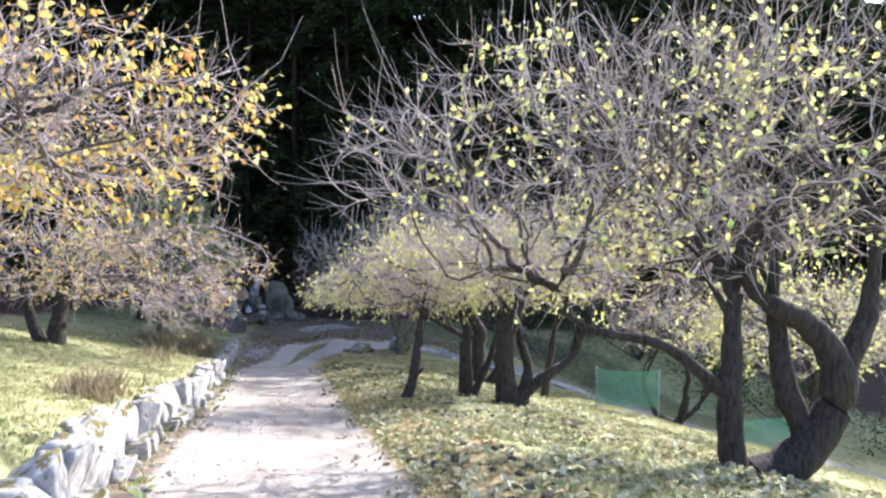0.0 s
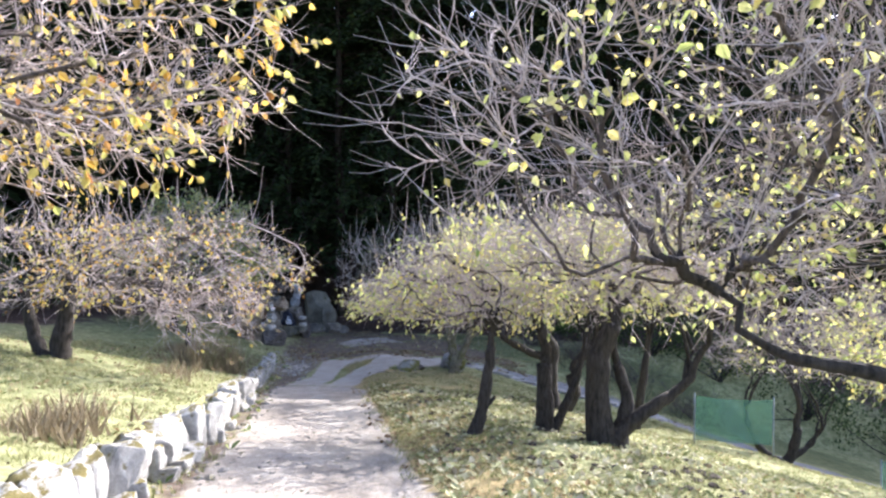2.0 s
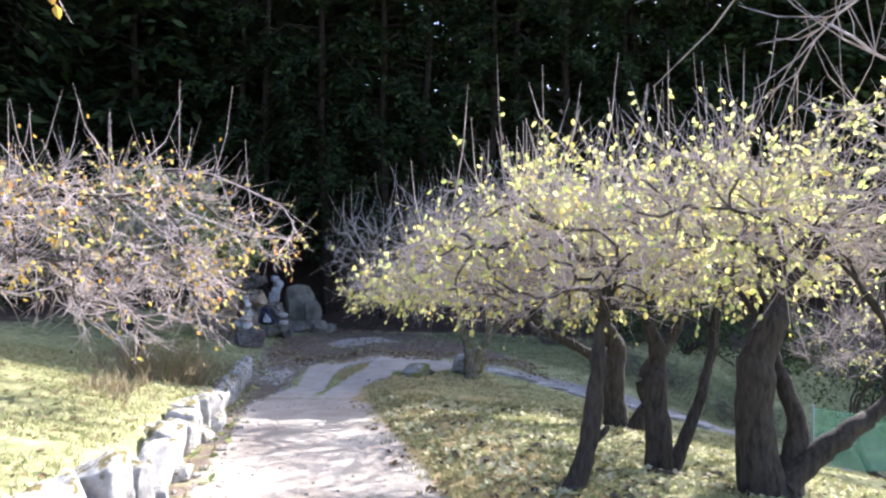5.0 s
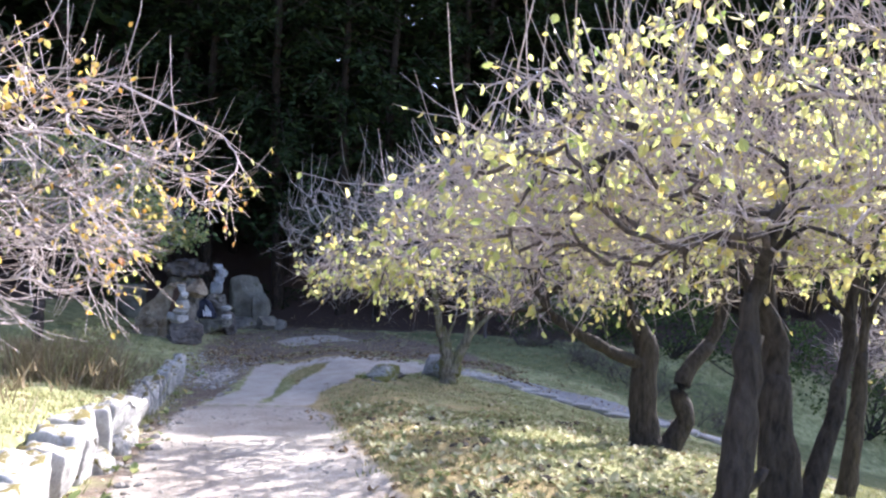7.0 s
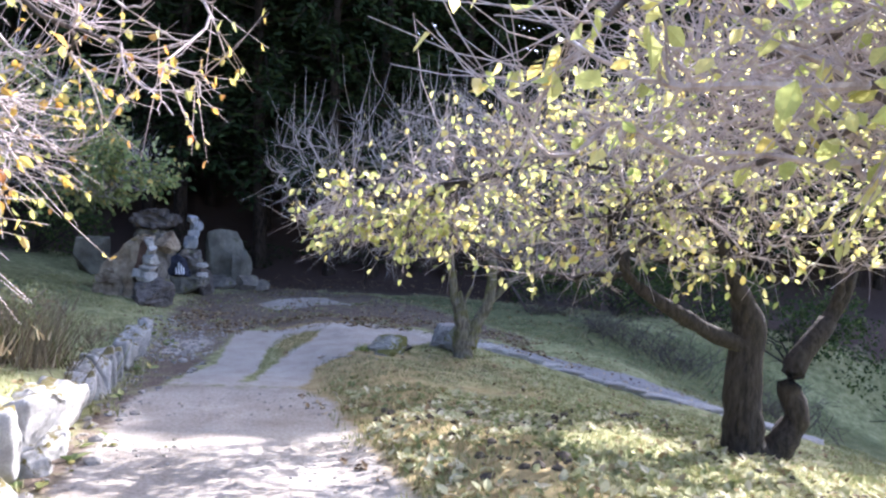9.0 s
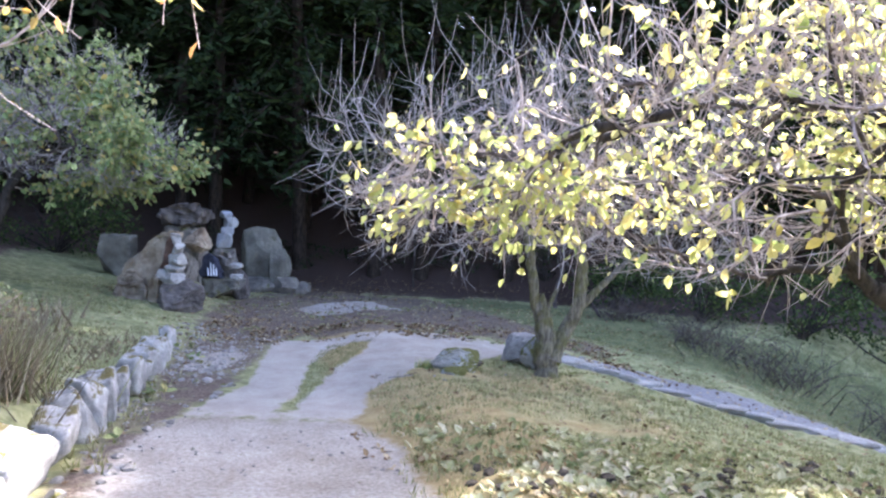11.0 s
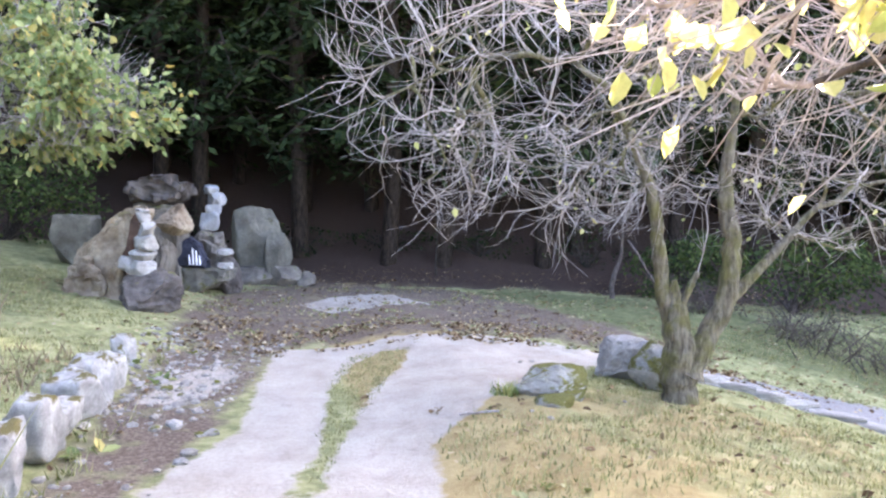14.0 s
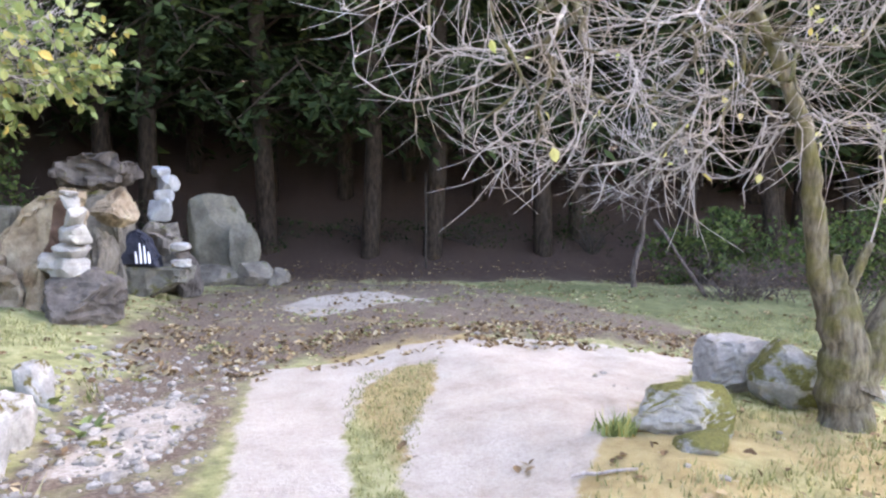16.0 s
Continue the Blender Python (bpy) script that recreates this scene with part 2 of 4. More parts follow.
# ---- mesh helpers ----


def mesh_of(name, verts, faces, mat, smooth=False):
    me = bpy.data.meshes.new(name)
    me.from_pydata([tuple(v) for v in verts], [], faces)
    me.materials.append(mat)
    if smooth:
        me.shade_smooth()
    me.update()
    return me


def under(ob, parent):
    ob.parent = parent
    return ob


def part(name, me, parent, label=""):
    ob = under(new(name, me), parent)
    return tagged(ob, label) if label else ob


class Soup:
    """Gathers vertices and faces of many small pieces into one mesh."""

    def __init__(self):
        self.v, self.f, self.n = [], [], 0

    def add(self, verts, faces):
        self.v.append(np.asarray(verts, float))
        self.f.extend([tuple(i + self.n for i in f) for f in faces])
        self.n += len(verts)

    def tube(self, pts, radii, sides=5):
        pts, radii = np.asarray(pts, float), np.asarray(radii, float)
        n = len(pts)
        tan = np.gradient(pts, axis=0)
        tan /= np.linalg.norm(tan, axis=1)[:, None] + 1e-9
        ref = np.array((0.31, 0.17, 0.93)) if abs(tan[0, 2]) < 0.8 else np.array((0.93, 0.31, 0.1))
        a = np.cross(tan, ref)
        a /= np.linalg.norm(a, axis=1)[:, None] + 1e-9
        b = np.cross(tan, a)
        ang = np.arange(sides) * 2 * math.pi / sides
        ring = pts[:, None] + radii[:, None, None] * (np.cos(ang)[None, :, None] * a[:, None] + np.sin(ang)[None, :, None] * b[:, None])
        faces = [(i * sides + j, i * sides + (j + 1) % sides, (i + 1) * sides + (j + 1) % sides, (i + 1) * sides + j) for i in range(n - 1) for j in range(sides)]
        faces.append(tuple(range((n - 1) * sides, n * sides)))
        self.add(ring.reshape(-1, 3), faces)

    def leaf(self, at, along, normal, size, wide=0.62):
        """An ovate leaf folded along its midrib."""
        along = along / (np.linalg.norm(along) + 1e-9)
        side = np.cross(along, normal)
        side /= np.linalg.norm(side) + 1e-9
        up = np.cross(side, along) * size * 0.12
        w = side * size * wide * 0.5
        self.add([at, at + along * size * 0.35 + w + up, at + along * size * 0.72 + w * 0.75 + up * 0.7, at + along * size,
                  at + along * size * 0.72 - w * 0.75 + up * 0.7, at + along * size * 0.35 - w + up], [(0, 1, 2, 3), (0, 3, 4, 5)])

    def mesh(self, name, mat, smooth=False):
        return mesh_of(name, np.concatenate(self.v) if self.v else [], self.f, mat, smooth)


# ---- the lie of the land ----


def run(v, pts):
    """A smooth curve through the points, straight on past its ends."""
    xs, ys = [p[0] for p in pts], [p[1] for p in pts]
    if v <= xs[0]:
        return ys[0] + (ys[1] - ys[0]) / (xs[1] - xs[0]) * (v - xs[0])
    if v >= xs[-1]:
        return ys[-1] + (ys[-1] - ys[-2]) / (xs[-1] - xs[-2]) * (v - xs[-1])
    i = max(k for k in range(len(xs) - 1) if v >= xs[k])
    h = xs[i + 1] - xs[i]
    t = (v - xs[i]) / h
    s = [(ys[k + 1] - ys[k]) / (xs[k + 1] - xs[k]) for k in range(len(xs) - 1)]
    m0 = (s[i - 1] + s[i]) / 2 if i else s[i]
    m1 = (s[i + 1] + s[i]) / 2 if i < len(s) - 1 else s[i]
    return ys[i] * (2 * t**3 - 3 * t * t + 1) + m0 * h * (t**3 - 2 * t * t + t) + ys[i + 1] * (3 * t * t - 2 * t**3) + m1 * h * (t**3 - t * t)


def ease(a, b, v):
    t = min(1, max(0, (v - a) / (b - a)))
    return t * t * (3 - 2 * t)


FALL = [(0, 0), (5, -0.62), (10.8, -1.38), (13.4, -1.68), (15.5, -1.9), (20.2, -2.38), (24, -2.55), (28, -2.55), (32, -2.5), (35, -2.4), (38, -1.5), (42, 0.5), (60, 8), (110, 28)]
MIDDLE = [(-6, 1.2), (0, -0.2), (5, -1.5), (8, -2.35), (12.4, -3.3), (15, -4.0), (19, -5.0), (25, -6.4), (32, -8.0)]
BANK = [(0, 0), (1.3, 0.02), (2.5, 0.18), (4, 0.08), (5, 0), (6.5, -0.22), (8, -0.55), (10, -0.85), (13, -1.75), (17, -2.6), (22, -3.2), (40, -3.4)]
STEP = [(0, 0.5), (10, 0.5), (14, 0.5), (19, 0.42), (23, 0.2), (26, 0.22), (40, 0.25)]


def middle(y):
    return run(min(max(y, -12), 40), MIDDLE)


def land(x, y):
    """Height of the ground at a place."""
    u = x - middle(y)
    z = run(min(max(y, -20), 110), FALL)
    if u > 0:
        z += run(min(u, 40), BANK) * (1 - ease(26.5, 31.5, y))
    else:
        w = ease(23, 27, y)
        k = ease(1.45 - 1.0 * w, 1.75 + 0.2 * w, -u)
        z += k * (run(min(max(y, 0), 40), STEP) + 0.16 * min(max(0, -u - 1.7), 25) * (1 - ease(9, 13, -u) * 0.4))
    return z


def lumpy(x, y):
    rough = ease(1.3, 2.2, abs(x - middle(y)))
    return land(x, y) + (0.015 + 0.05 * rough) * noise.noise((x * 0.9, y * 0.9, 3)) + (0.008 + 0.034 * rough) * noise.noise((x * 3.7, y * 3.7, 8)) + 0.022 * rough * noise.noise((x * 8.3, y * 8.3, 5))


def inside(px, py, poly):
    """Signed distance to a polygon, positive inside."""
    poly = np.array(poly, float)
    d = np.full(px.shape, 1e9)
    odd = np.zeros(px.shape, bool)
    for (ax, ay), (bx, by) in zip(poly, np.roll(poly, -1, 0)):
        ex, ey = bx - ax, by - ay
        t = np.clip(((px - ax) * ex + (py - ay) * ey) / (ex * ex + ey * ey + 1e-12), 0, 1)
        d = np.minimum(d, np.hypot(px - ax - t * ex, py - ay - t * ey))
        odd ^= ((ay > py) != (by > py)) & (px < ex * (py - ay) / (ey + 1e-12) + ax)
    return np.where(odd, d, -d)


def soft(d, width):
    return np.clip(0.5 + d / width, 0, 1)


def ground_sheet():
    def lines(lo, hi, step, far):
        inner = list(np.arange(lo, hi, step))
        out, s = [], step
        v = hi
        while v < far:
            out.append(v)
            s *= 1.22
            v += s
        low, s = [], step
        v = lo
        while v > -far:
            s *= 1.22
            v -= s
            low.append(v)
        return np.array(low[::-1] + inner + out + [far * 1.2])

    xs, ys = lines(-12, 7, 0.085, 900), lines(2.5, 34, 0.085, 900)
    nx, ny = len(xs), len(ys)
    px, py = np.meshgrid(xs, ys)
    px, py = px.ravel(), py.ravel()
    pz = np.array([lumpy(a, b) for a, b in zip(px, py)])
    idx = np.arange(nx * ny).reshape(ny, nx)
    quads = np.stack([idx[:-1, :-1], idx[:-1, 1:], idx[1:, 1:], idx[1:, :-1]], -1).reshape(-1, 4)
    me = bpy.data.meshes.new("ground")
    me.vertices.add(nx * ny)
    me.vertices.foreach_set("co", np.stack([px, py, pz], 1).ravel())
    me.loops.add(quads.size)
    me.loops.foreach_set("vertex_index", quads.ravel())
    me.polygons.add(len(quads))
    me.polygons.foreach_set("loop_start", np.arange(0, quads.size, 4))
    me.update(calc_edges=True)
    me.shade_smooth()
    me.materials.append(GROUND)
    u = px - np.array([middle(v) for v in ys])[np.repeat(np.arange(ny), nx)]
    main = [(middle(v) + 1.5, v) for v in (-10, 0, 5, 10, 15, 19, 22.0)] + [(-3.85, 22.8), (-3.25, 23.7), (-2.4, 25.0), (-1.6, 25.9), (-1.3, 26.8), (-2.6, 27.2), (-4.7, 26.65), (-6.35, 26.05), (-6.1, 24), (-5.85, 22.4)]
    main += [(middle(v) - 1.0, v) for v in (20.6, 19, 15, 10, 5, 0, -10)]
    median = [(-5.05, 21.2), (-5.12, 22.4), (-5.32, 24.0), (-5.2, 25.2), (-4.9, 25.9), (-4.5, 25.7), (-4.55, 25.0), (-4.85, 24.0), (-4.92, 22.4)]
    road = np.minimum(inside(px, py, main), -inside(px, py, median) + 0.0)
    hard = np.clip((py - 19.5) / 2.5, 0, 1)
    patches = np.maximum(inside(px, py, [(-6.9, 30.4), (-6.1, 29.4), (-5.2, 30.2), (-4.1, 31.3), (-5.5, 32.4), (-6.4, 31.6)]),
                         inside(px, py, [(-7.1, 23.2), (-6.6, 23.3), (-6.4, 24.6), (-6.9, 25.2), (-7.2, 24.4)]))
    verge = inside(px, py, [(middle(v) - 1.4, v) for v in (-10, 0, 8, 16, 20, 23, 25.5)] + [(-7, 26.8), (-6.2, 26.2), (-6.0, 22.4)] + [(middle(v) - 0.7, v) for v in (20.5, 16, 8, 0, -10)])
    lane = inside(px, py, [(-1.6, 25.9), (-0.6, 25.75), (0.9, 24.9), (2.8, 23.85), (4.4, 22.6), (8, 19.5), (14, 14), (17, 15), (10.5, 21.5), (6.2, 25.0), (3.4, 26.5), (0.6, 27.4), (-1.4, 26.9)])
    lip = inside(px, py, [(-0.9, 25.8), (-0.1, 25.5), (0.9, 24.95), (2.8, 23.9), (4.4, 22.7), (4.6, 23.1), (3.0, 24.35), (1.2, 25.4), (0.0, 26.0), (-0.9, 26.2)])
    clearing = inside(px, py, [(-1.2, 26.9), (-2.6, 27.3), (-4.7, 26.75), (-6.3, 26.15), (-7.0, 25.2), (-8.2, 26.6), (-8.6, 28), (-9.0, 31), (-8, 35), (-3.4, 33.8), (-1.0, 30.2), (1.0, 28.6), (0.8, 27.8)])
    green = inside(px, py, [(-3.0, 33.6), (-2.8, 32.0), (-1.3, 29.9), (1.4, 28.6), (5, 27), (8, 24), (11, 22), (12, 25), (8, 29), (3, 31), (0.6, 33), (-1.5, 34)])
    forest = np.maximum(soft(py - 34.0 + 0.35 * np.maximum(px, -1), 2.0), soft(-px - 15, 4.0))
    values = {
        "gravel": np.maximum(soft(road, 0.8) * (1 - hard), soft(patches, 0.35) * 0.9 + 0),
        "concrete": np.maximum(soft(road, 0.5) * hard, soft(lip, 0.25)),
        "lane": soft(lane, 0.4) * (1 - soft(lip, 0.25)) * (px > -1.3),
        "litter": np.maximum.reduce([soft(clearing, 0.9) * 0.58, forest, soft(verge, 0.4) * 0.55]),
        "forest_brown": forest,
        "green": np.maximum(soft(green, 1.2), soft(-u - 2.4, 2.0) * 0.5),
        "dry": np.maximum(soft(0.9 - np.abs(u - 2.0), 0.9), 0.5 * soft(-(inside(px, py, [(-4, 20), (0, 20), (-0.5, 25), (-3.5, 24)]) * -1), 1.0)),
    }
    for key, vals in values.items():
        me.attributes.new(key, "FLOAT", "POINT").data.foreach_set("value", vals.astype(np.float32))
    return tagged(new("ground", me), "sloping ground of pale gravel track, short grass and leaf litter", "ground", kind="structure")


ground_sheet()

# ---- rocks ----


def rock_mesh(name, mat, seed, size, blocky=0.6, rough=0.1, cuts=14, detail=4, flat=True):
    """A worn stone: a squared-off ball, split by planes and roughened; its origin is at its foot."""
    rng = random.Random(seed)
    bm = bmesh.new()
    bmesh.ops.create_icosphere(bm, subdivisions=detail, radius=1)
    planes = [(Vector((rng.gauss(0, 1), rng.gauss(0, 1), rng.gauss(0, 0.8))).normalized(), rng.uniform(0.55, 0.9)) for _ in range(cuts)]
    off = Vector((rng.uniform(0, 50), rng.uniform(0, 50), rng.uniform(0, 50)))
    for v in bm.verts:
        p = v.co.copy()
        m = max(abs(p.x), abs(p.y), abs(p.z))
        p = p.lerp(p / m * 0.86, blocky)
        p += v.co * rough * noise.noise(v.co * 1.3 + off)
        for nrm, d in planes:
            over = p.dot(nrm) - d
            if over > 0:
                p -= nrm * over * 0.97
        p += v.co * (rough * 0.35 * noise.noise(v.co * 4.5 + off) + rough * 0.22 * noise.noise(v.co * 11 + off))
        v.co = p
    lo = [min(v.co[k] for v in bm.verts) for k in range(3)]
    hi = [max(v.co[k] for v in bm.verts) for k in range(3)]
    for v in bm.verts:
        q = [(v.co[k] - lo[k]) / (hi[k] - lo[k]) for k in range(3)]
        v.co = Vector(((q[0] - 0.5) * size[0], (q[1] - 0.5) * size[1], q[2] * size[2]))
    me = bpy.data.meshes.new(name)
    bm.to_mesh(me)
    bm.free()
    me.materials.append(mat)
    if not flat:
        me.shade_smooth()
    return me


def rock(name, label, mat, seed, at, size, turn=0.0, tilt=(0, 0), parent=None, sink=0.05, category="rock", **kw):
    z = land(at[0], at[1]) - sink if len(at) == 2 else at[2]
    ob = new(name, rock_mesh(name, mat, seed, size, **kw))
    ob.matrix_world = pose(at[0], at[1], z, tilt[0], tilt[1], turn)
    if parent:
        ob.parent = parent
        return ob
    return tagged(ob, label, category)


# ---- retaining edge of field stones ----
wall = tagged(new("retaining_wall"), "low dry-stone edge of pale field stones holding the grass terrace", "stone wall", kind="structure")
rng = random.Random(4)
SHAPES = [rock_mesh("field_stone", WALLSTONE, 100 + k, (1, 1, 1), 0.9, 0.2, 5, 4, False) for k in range(10)]


def wall_stone(y, length, height, thick=0.42, back=0.0):
    x = middle(y) - 1.5 - back
    lean = math.degrees(math.atan2(-(middle(y + 0.3) - middle(y - 0.3)), 0.6))
    ob = new("stone", rng.choice(SHAPES))
    foot = land(middle(y) - 1.3, y) - 0.06
    ob.matrix_world = pose(x, y, foot, rng.uniform(-5, 5), rng.uniform(-7, 3), lean + rng.uniform(-10, 10) + rng.choice((0, 180))) @ Matrix.Diagonal((thick, length * 1.06, height + 0.06, 1))
    ob.parent = wall


y = 2.0
while y < 17.2:
    length = rng.choice((0.32, 0.4, 0.48, 0.58, 0.68)) * rng.uniform(0.9, 1.1)
    wall_stone(y + length / 2, length, rng.uniform(0.40, 0.62), rng.uniform(0.36, 0.55), rng.uniform(-0.05, 0.08))
    if rng.random() < 0.45:
        wall_stone(y + length / 2, length * 0.6, rng.uniform(0.15, 0.25), 0.3, -0.22)
    y += length * 0.97
for y, length, height, thick in ((17.75, 1.0, 0.46, 0.5), (18.85, 0.85, 0.36, 0.42), (19.45, 0.3, 0.5, 0.4), (19.85, 0.34, 0.52, 0.4), (20.3, 0.55, 0.5, 0.45), (20.95, 0.6, 0.42, 0.4), (21.6, 0.4, 0.52, 0.42), (22.1, 0.42, 0.34, 0.36), (22.75, 0.5, 0.42, 0.42), (23.3, 0.42, 0.48, 0.4), (23.85, 0.4, 0.38, 0.34), (24.7, 0.36, 0.4, 0.28)):
    wall_stone(y, length, height, thick)

# ---- rough kerb along the lower lane ----
kerb = tagged(new("lane_kerb"), "rough pale kerb stones edging the lower lane", "kerb", kind="structure")
KERBS = [rock_mesh("kerb_stone", PALEROCK, 140 + k, (1, 1, 1), 0.95, 0.12, 4, 3, False) for k in range(6)]
line = [(-0.75, 25.72), (0.0, 25.42), (0.9, 24.9), (1.9, 24.35), (2.9, 23.75), (3.9, 22.95), (5.0, 22.0)]
for k in range(15):
    v = k / 15 * (len(line) - 1)
    i = int(v)
    x = line[i][0] + (line[i + 1][0] - line[i][0]) * (v - i)
    y = line[i][1] + (line[i + 1][1] - line[i][1]) * (v - i)
    ob = new("kerb_stone", rng.choice(KERBS))
    turn = math.degrees(math.atan2(line[i + 1][1] - line[i][1], line[i + 1][0] - line[i][0]))
    ob.matrix_world = pose(x, y, land(x, y) - 0.07, rng.uniform(-4, 4), rng.uniform(-4, 4), turn + rng.uniform(-8, 8)) @ Matrix.Diagonal((rng.uniform(0.55, 0.72), rng.uniform(0.26, 0.36), rng.uniform(0.14, 0.19), 1))
    ob.parent = kerb

# ---- rocks beside the track ----
rock("mossy_rock", "pale rock with yellow-green moss beside the concrete track", stone_mat("half_mossy_rock", (0.22, 0.215, 0.20), (0.55, 0.535, 0.50), 0.66, 3.4, (0.15, 0.14, 0.04)), 11, (-3.0, 23.45), (0.78, 0.6, 0.38), 20, blocky=0.3, rough=0.22)
rock("flat_stone", "small dark flat stone lying behind the mossy rock", DARKROCK, 12, (-2.75, 23.95), (0.5, 0.34, 0.22), -15)
rock("mossy_rock", "low pale stone under moss at the grass edge", MOSSROCK, 17, (-3.05, 23.0), (0.4, 0.3, 0.16), 50)
rock("boulder", "grey boulder with a pale flat top at the track bend", stone_mat("weathered_boulder", (0.20, 0.19, 0.18), (0.50, 0.48, 0.46), 0.2, 2.0), 13, (-1.68, 25.0), (0.84, 0.75, 0.56), 10, blocky=0.45, rough=0.16)
rock("mossy_boulder", "rounded grey boulder half covered in green moss", MOSSROCK, 14, (-1.5, 24.45), (0.74, 0.66, 0.62), -25, blocky=0.15, rough=0.16, cuts=5)

# ---- stone memorial group ----


def hewn(name, label, mat, seed, profile, y0, y1, rough=0.06, narrow=0.75, category="rock"):
    """A broken slab: an outline in x and height, carried back from y0 to y1, narrowing, with split and chipped faces."""
    r = random.Random(seed)
    bm = bmesh.new()
    cx, cz = sum(p[0] for p in profile) / len(profile), sum(p[1] for p in profile) / len(profile)
    foot = Vector((cx, (y0 + y1) / 2, min(p[1] for p in profile)))
    rings = []
    for v, k in ((0.0, 0.82), (0.18, 1.0), (0.7, 0.97), (1.0, narrow)):
        rings.append([bm.verts.new(Vector((cx + (x - cx) * k, y0 + (y1 - y0) * v + r.uniform(-0.05, 0.05), max(foot.z, cz + (z - cz) * k))) - foot) for x, z in profile])
    n = len(profile)
    for near, far in zip(rings, rings[1:]):
        for i in range(n):
            bm.faces.new((near[i], near[(i + 1) % n], far[(i + 1) % n], far[i]))
    bm.faces.new(rings[0][::-1])
    bm.faces.new(rings[-1])
    bmesh.ops.triangulate(bm, faces=bm.faces[:])
    bmesh.ops.subdivide_edges(bm, edges=bm.edges[:], cuts=5, use_grid_fill=True)
    bmesh.ops.recalc_face_normals(bm, faces=bm.faces[:])
    bm.normal_update()
    off = Vector((r.uniform(0, 40), r.uniform(0, 40), r.uniform(0, 40)))
    moves = [(v, v.normal * rough * (noise.noise(v.co * 2.2 + off) + 0.5 * noise.noise(v.co * 6 + off) + 1.0 * (noise.cell(v.co * 3.4 + off) - 0.5) + 0.5 * (noise.cell(v.co * 8 + off) - 0.5))) for v in bm.verts]
    for v, d in moves:
        v.co += d
    me = bpy.data.meshes.new(name)
    bm.to_mesh(me)
    bm.free()
    me.materials.append(mat)
    ob = tagged(new(name, me), label, category)
    ob.location = foot
    return ob


hewn("leaning_slab", "large tan slab of rock leaning over the stones", TANROCK, 21, [(-10.2, -2.3), (-10.46, -1.8), (-10.38, -1.46), (-9.95, -1.06), (-9.55, -0.72), (-9.28, -0.56), (-9.12, -0.6), (-9.14, -0.95), (-9.3, -1.45), (-9.4, -2.3)], 28.15, 29.0)
hewn("upright_slab", "narrow red-brown slab behind the white stones", stone_mat("red_brown_rock", (0.07, 0.04, 0.03), (0.20, 0.12, 0.09), 0.1, 3.0), 29, [(-9.42, -2.3), (-9.4, -1.4), (-9.3, -0.85), (-9.16, -0.62), (-9.04, -0.7), (-9.02, -1.3), (-9.05, -2.3)], 28.02, 28.3, 0.03)
hewn("boulder", "pale tan broken rock at the foot of the slab", TANROCK, 22, [(-10.32, -2.32), (-10.36, -1.85), (-10.2, -1.55), (-9.95, -1.5), (-9.7, -1.68), (-9.58, -1.95), (-9.62, -2.32)], 27.85, 28.3, 0.07)
hewn("boulder", "upright pale wedge of rock under the leaning slab", TANROCK, 23, [(-9.68, -2.35), (-9.62, -1.9), (-9.5, -1.55), (-9.36, -1.6), (-9.32, -2.35)], 27.85, 28.15, 0.04)
rock("dark_boulder", "dark grey rough boulder carrying the pale stones", DARKROCK, 24, (-8.86, 27.88), (1.02, 0.85, 0.8), 15, sink=0.12, blocky=0.2, rough=0.3)
rock("boulder", "tan boulder stacked behind the white stones", TANROCK, 25, (-9.22, 29.8, -1.18), (0.74, 0.7, 0.66), 40, blocky=0.3, rough=0.24)
rock("boulder", "grey supporting boulder under the stacked stones", GREYROCK, 26, (-9.45, 29.85), (0.38, 0.7, 1.25), 0, sink=0.1, blocky=0.5, rough=0.24)
hewn("dark_boulder", "big dark rock on top at the back of the group", DARKROCK, 27, [(-10.5, -0.56), (-10.62, -0.3), (-10.5, 0.0), (-10.0, 0.06), (-9.5, 0.04), (-9.28, -0.06), (-9.26, -0.3), (-9.6, -0.5), (-9.9, -0.58)], 30.5, 31.4, 0.07)
hewn("boulder", "grey boulder under the big dark rock", GREYROCK, 28, [(-10.6, -2.4), (-10.58, -1.0), (-10.45, -0.54), (-9.6, -0.5), (-9.36, -0.7), (-9.3, -2.4)], 30.55, 31.3)


def cairn(label, at, sizes, mat, seed):
    r = random.Random(seed)
    base = tagged(new("stone_stack"), label, "stone stack")
    base.location = at
    z = 0.0
    for k, (w, h) in enumerate(sizes):
        me = rock_mesh("stone", mat, seed * 10 + k, (w, w * 0.8, h), 0.9, 0.12, 6, 3)
        ob = part("stone", me, base)
        ob.matrix_local = pose(r.uniform(-0.05, 0.05), r.uniform(-0.03, 0.03), z, r.uniform(-5, 5), r.uniform(-5, 5), r.uniform(0, 360))
        z += h * 0.86


cairn("stack of white stones balanced on a dark boulder", (-8.99, 27.9, -1.76), [(0.46, 0.26), (0.48, 0.23), (0.42, 0.27), (0.32, 0.25), (0.22, 0.2), (0.26, 0.08)], PALEROCK, 31)
cairn("white stone block beside the balanced stack", (-9.24, 27.82, -1.7), [(0.32, 0.27)], PALEROCK, 35)
cairn("stack of pale grey stones on dark rocks", (-9.06, 31.62, -1.11), [(0.4, 0.44), (0.34, 0.22), (0.46, 0.3), (0.34, 0.2)], stone_mat("pale_grey_stone", (0.25, 0.26, 0.27), (0.5, 0.51, 0.53), 0, 4), 32)
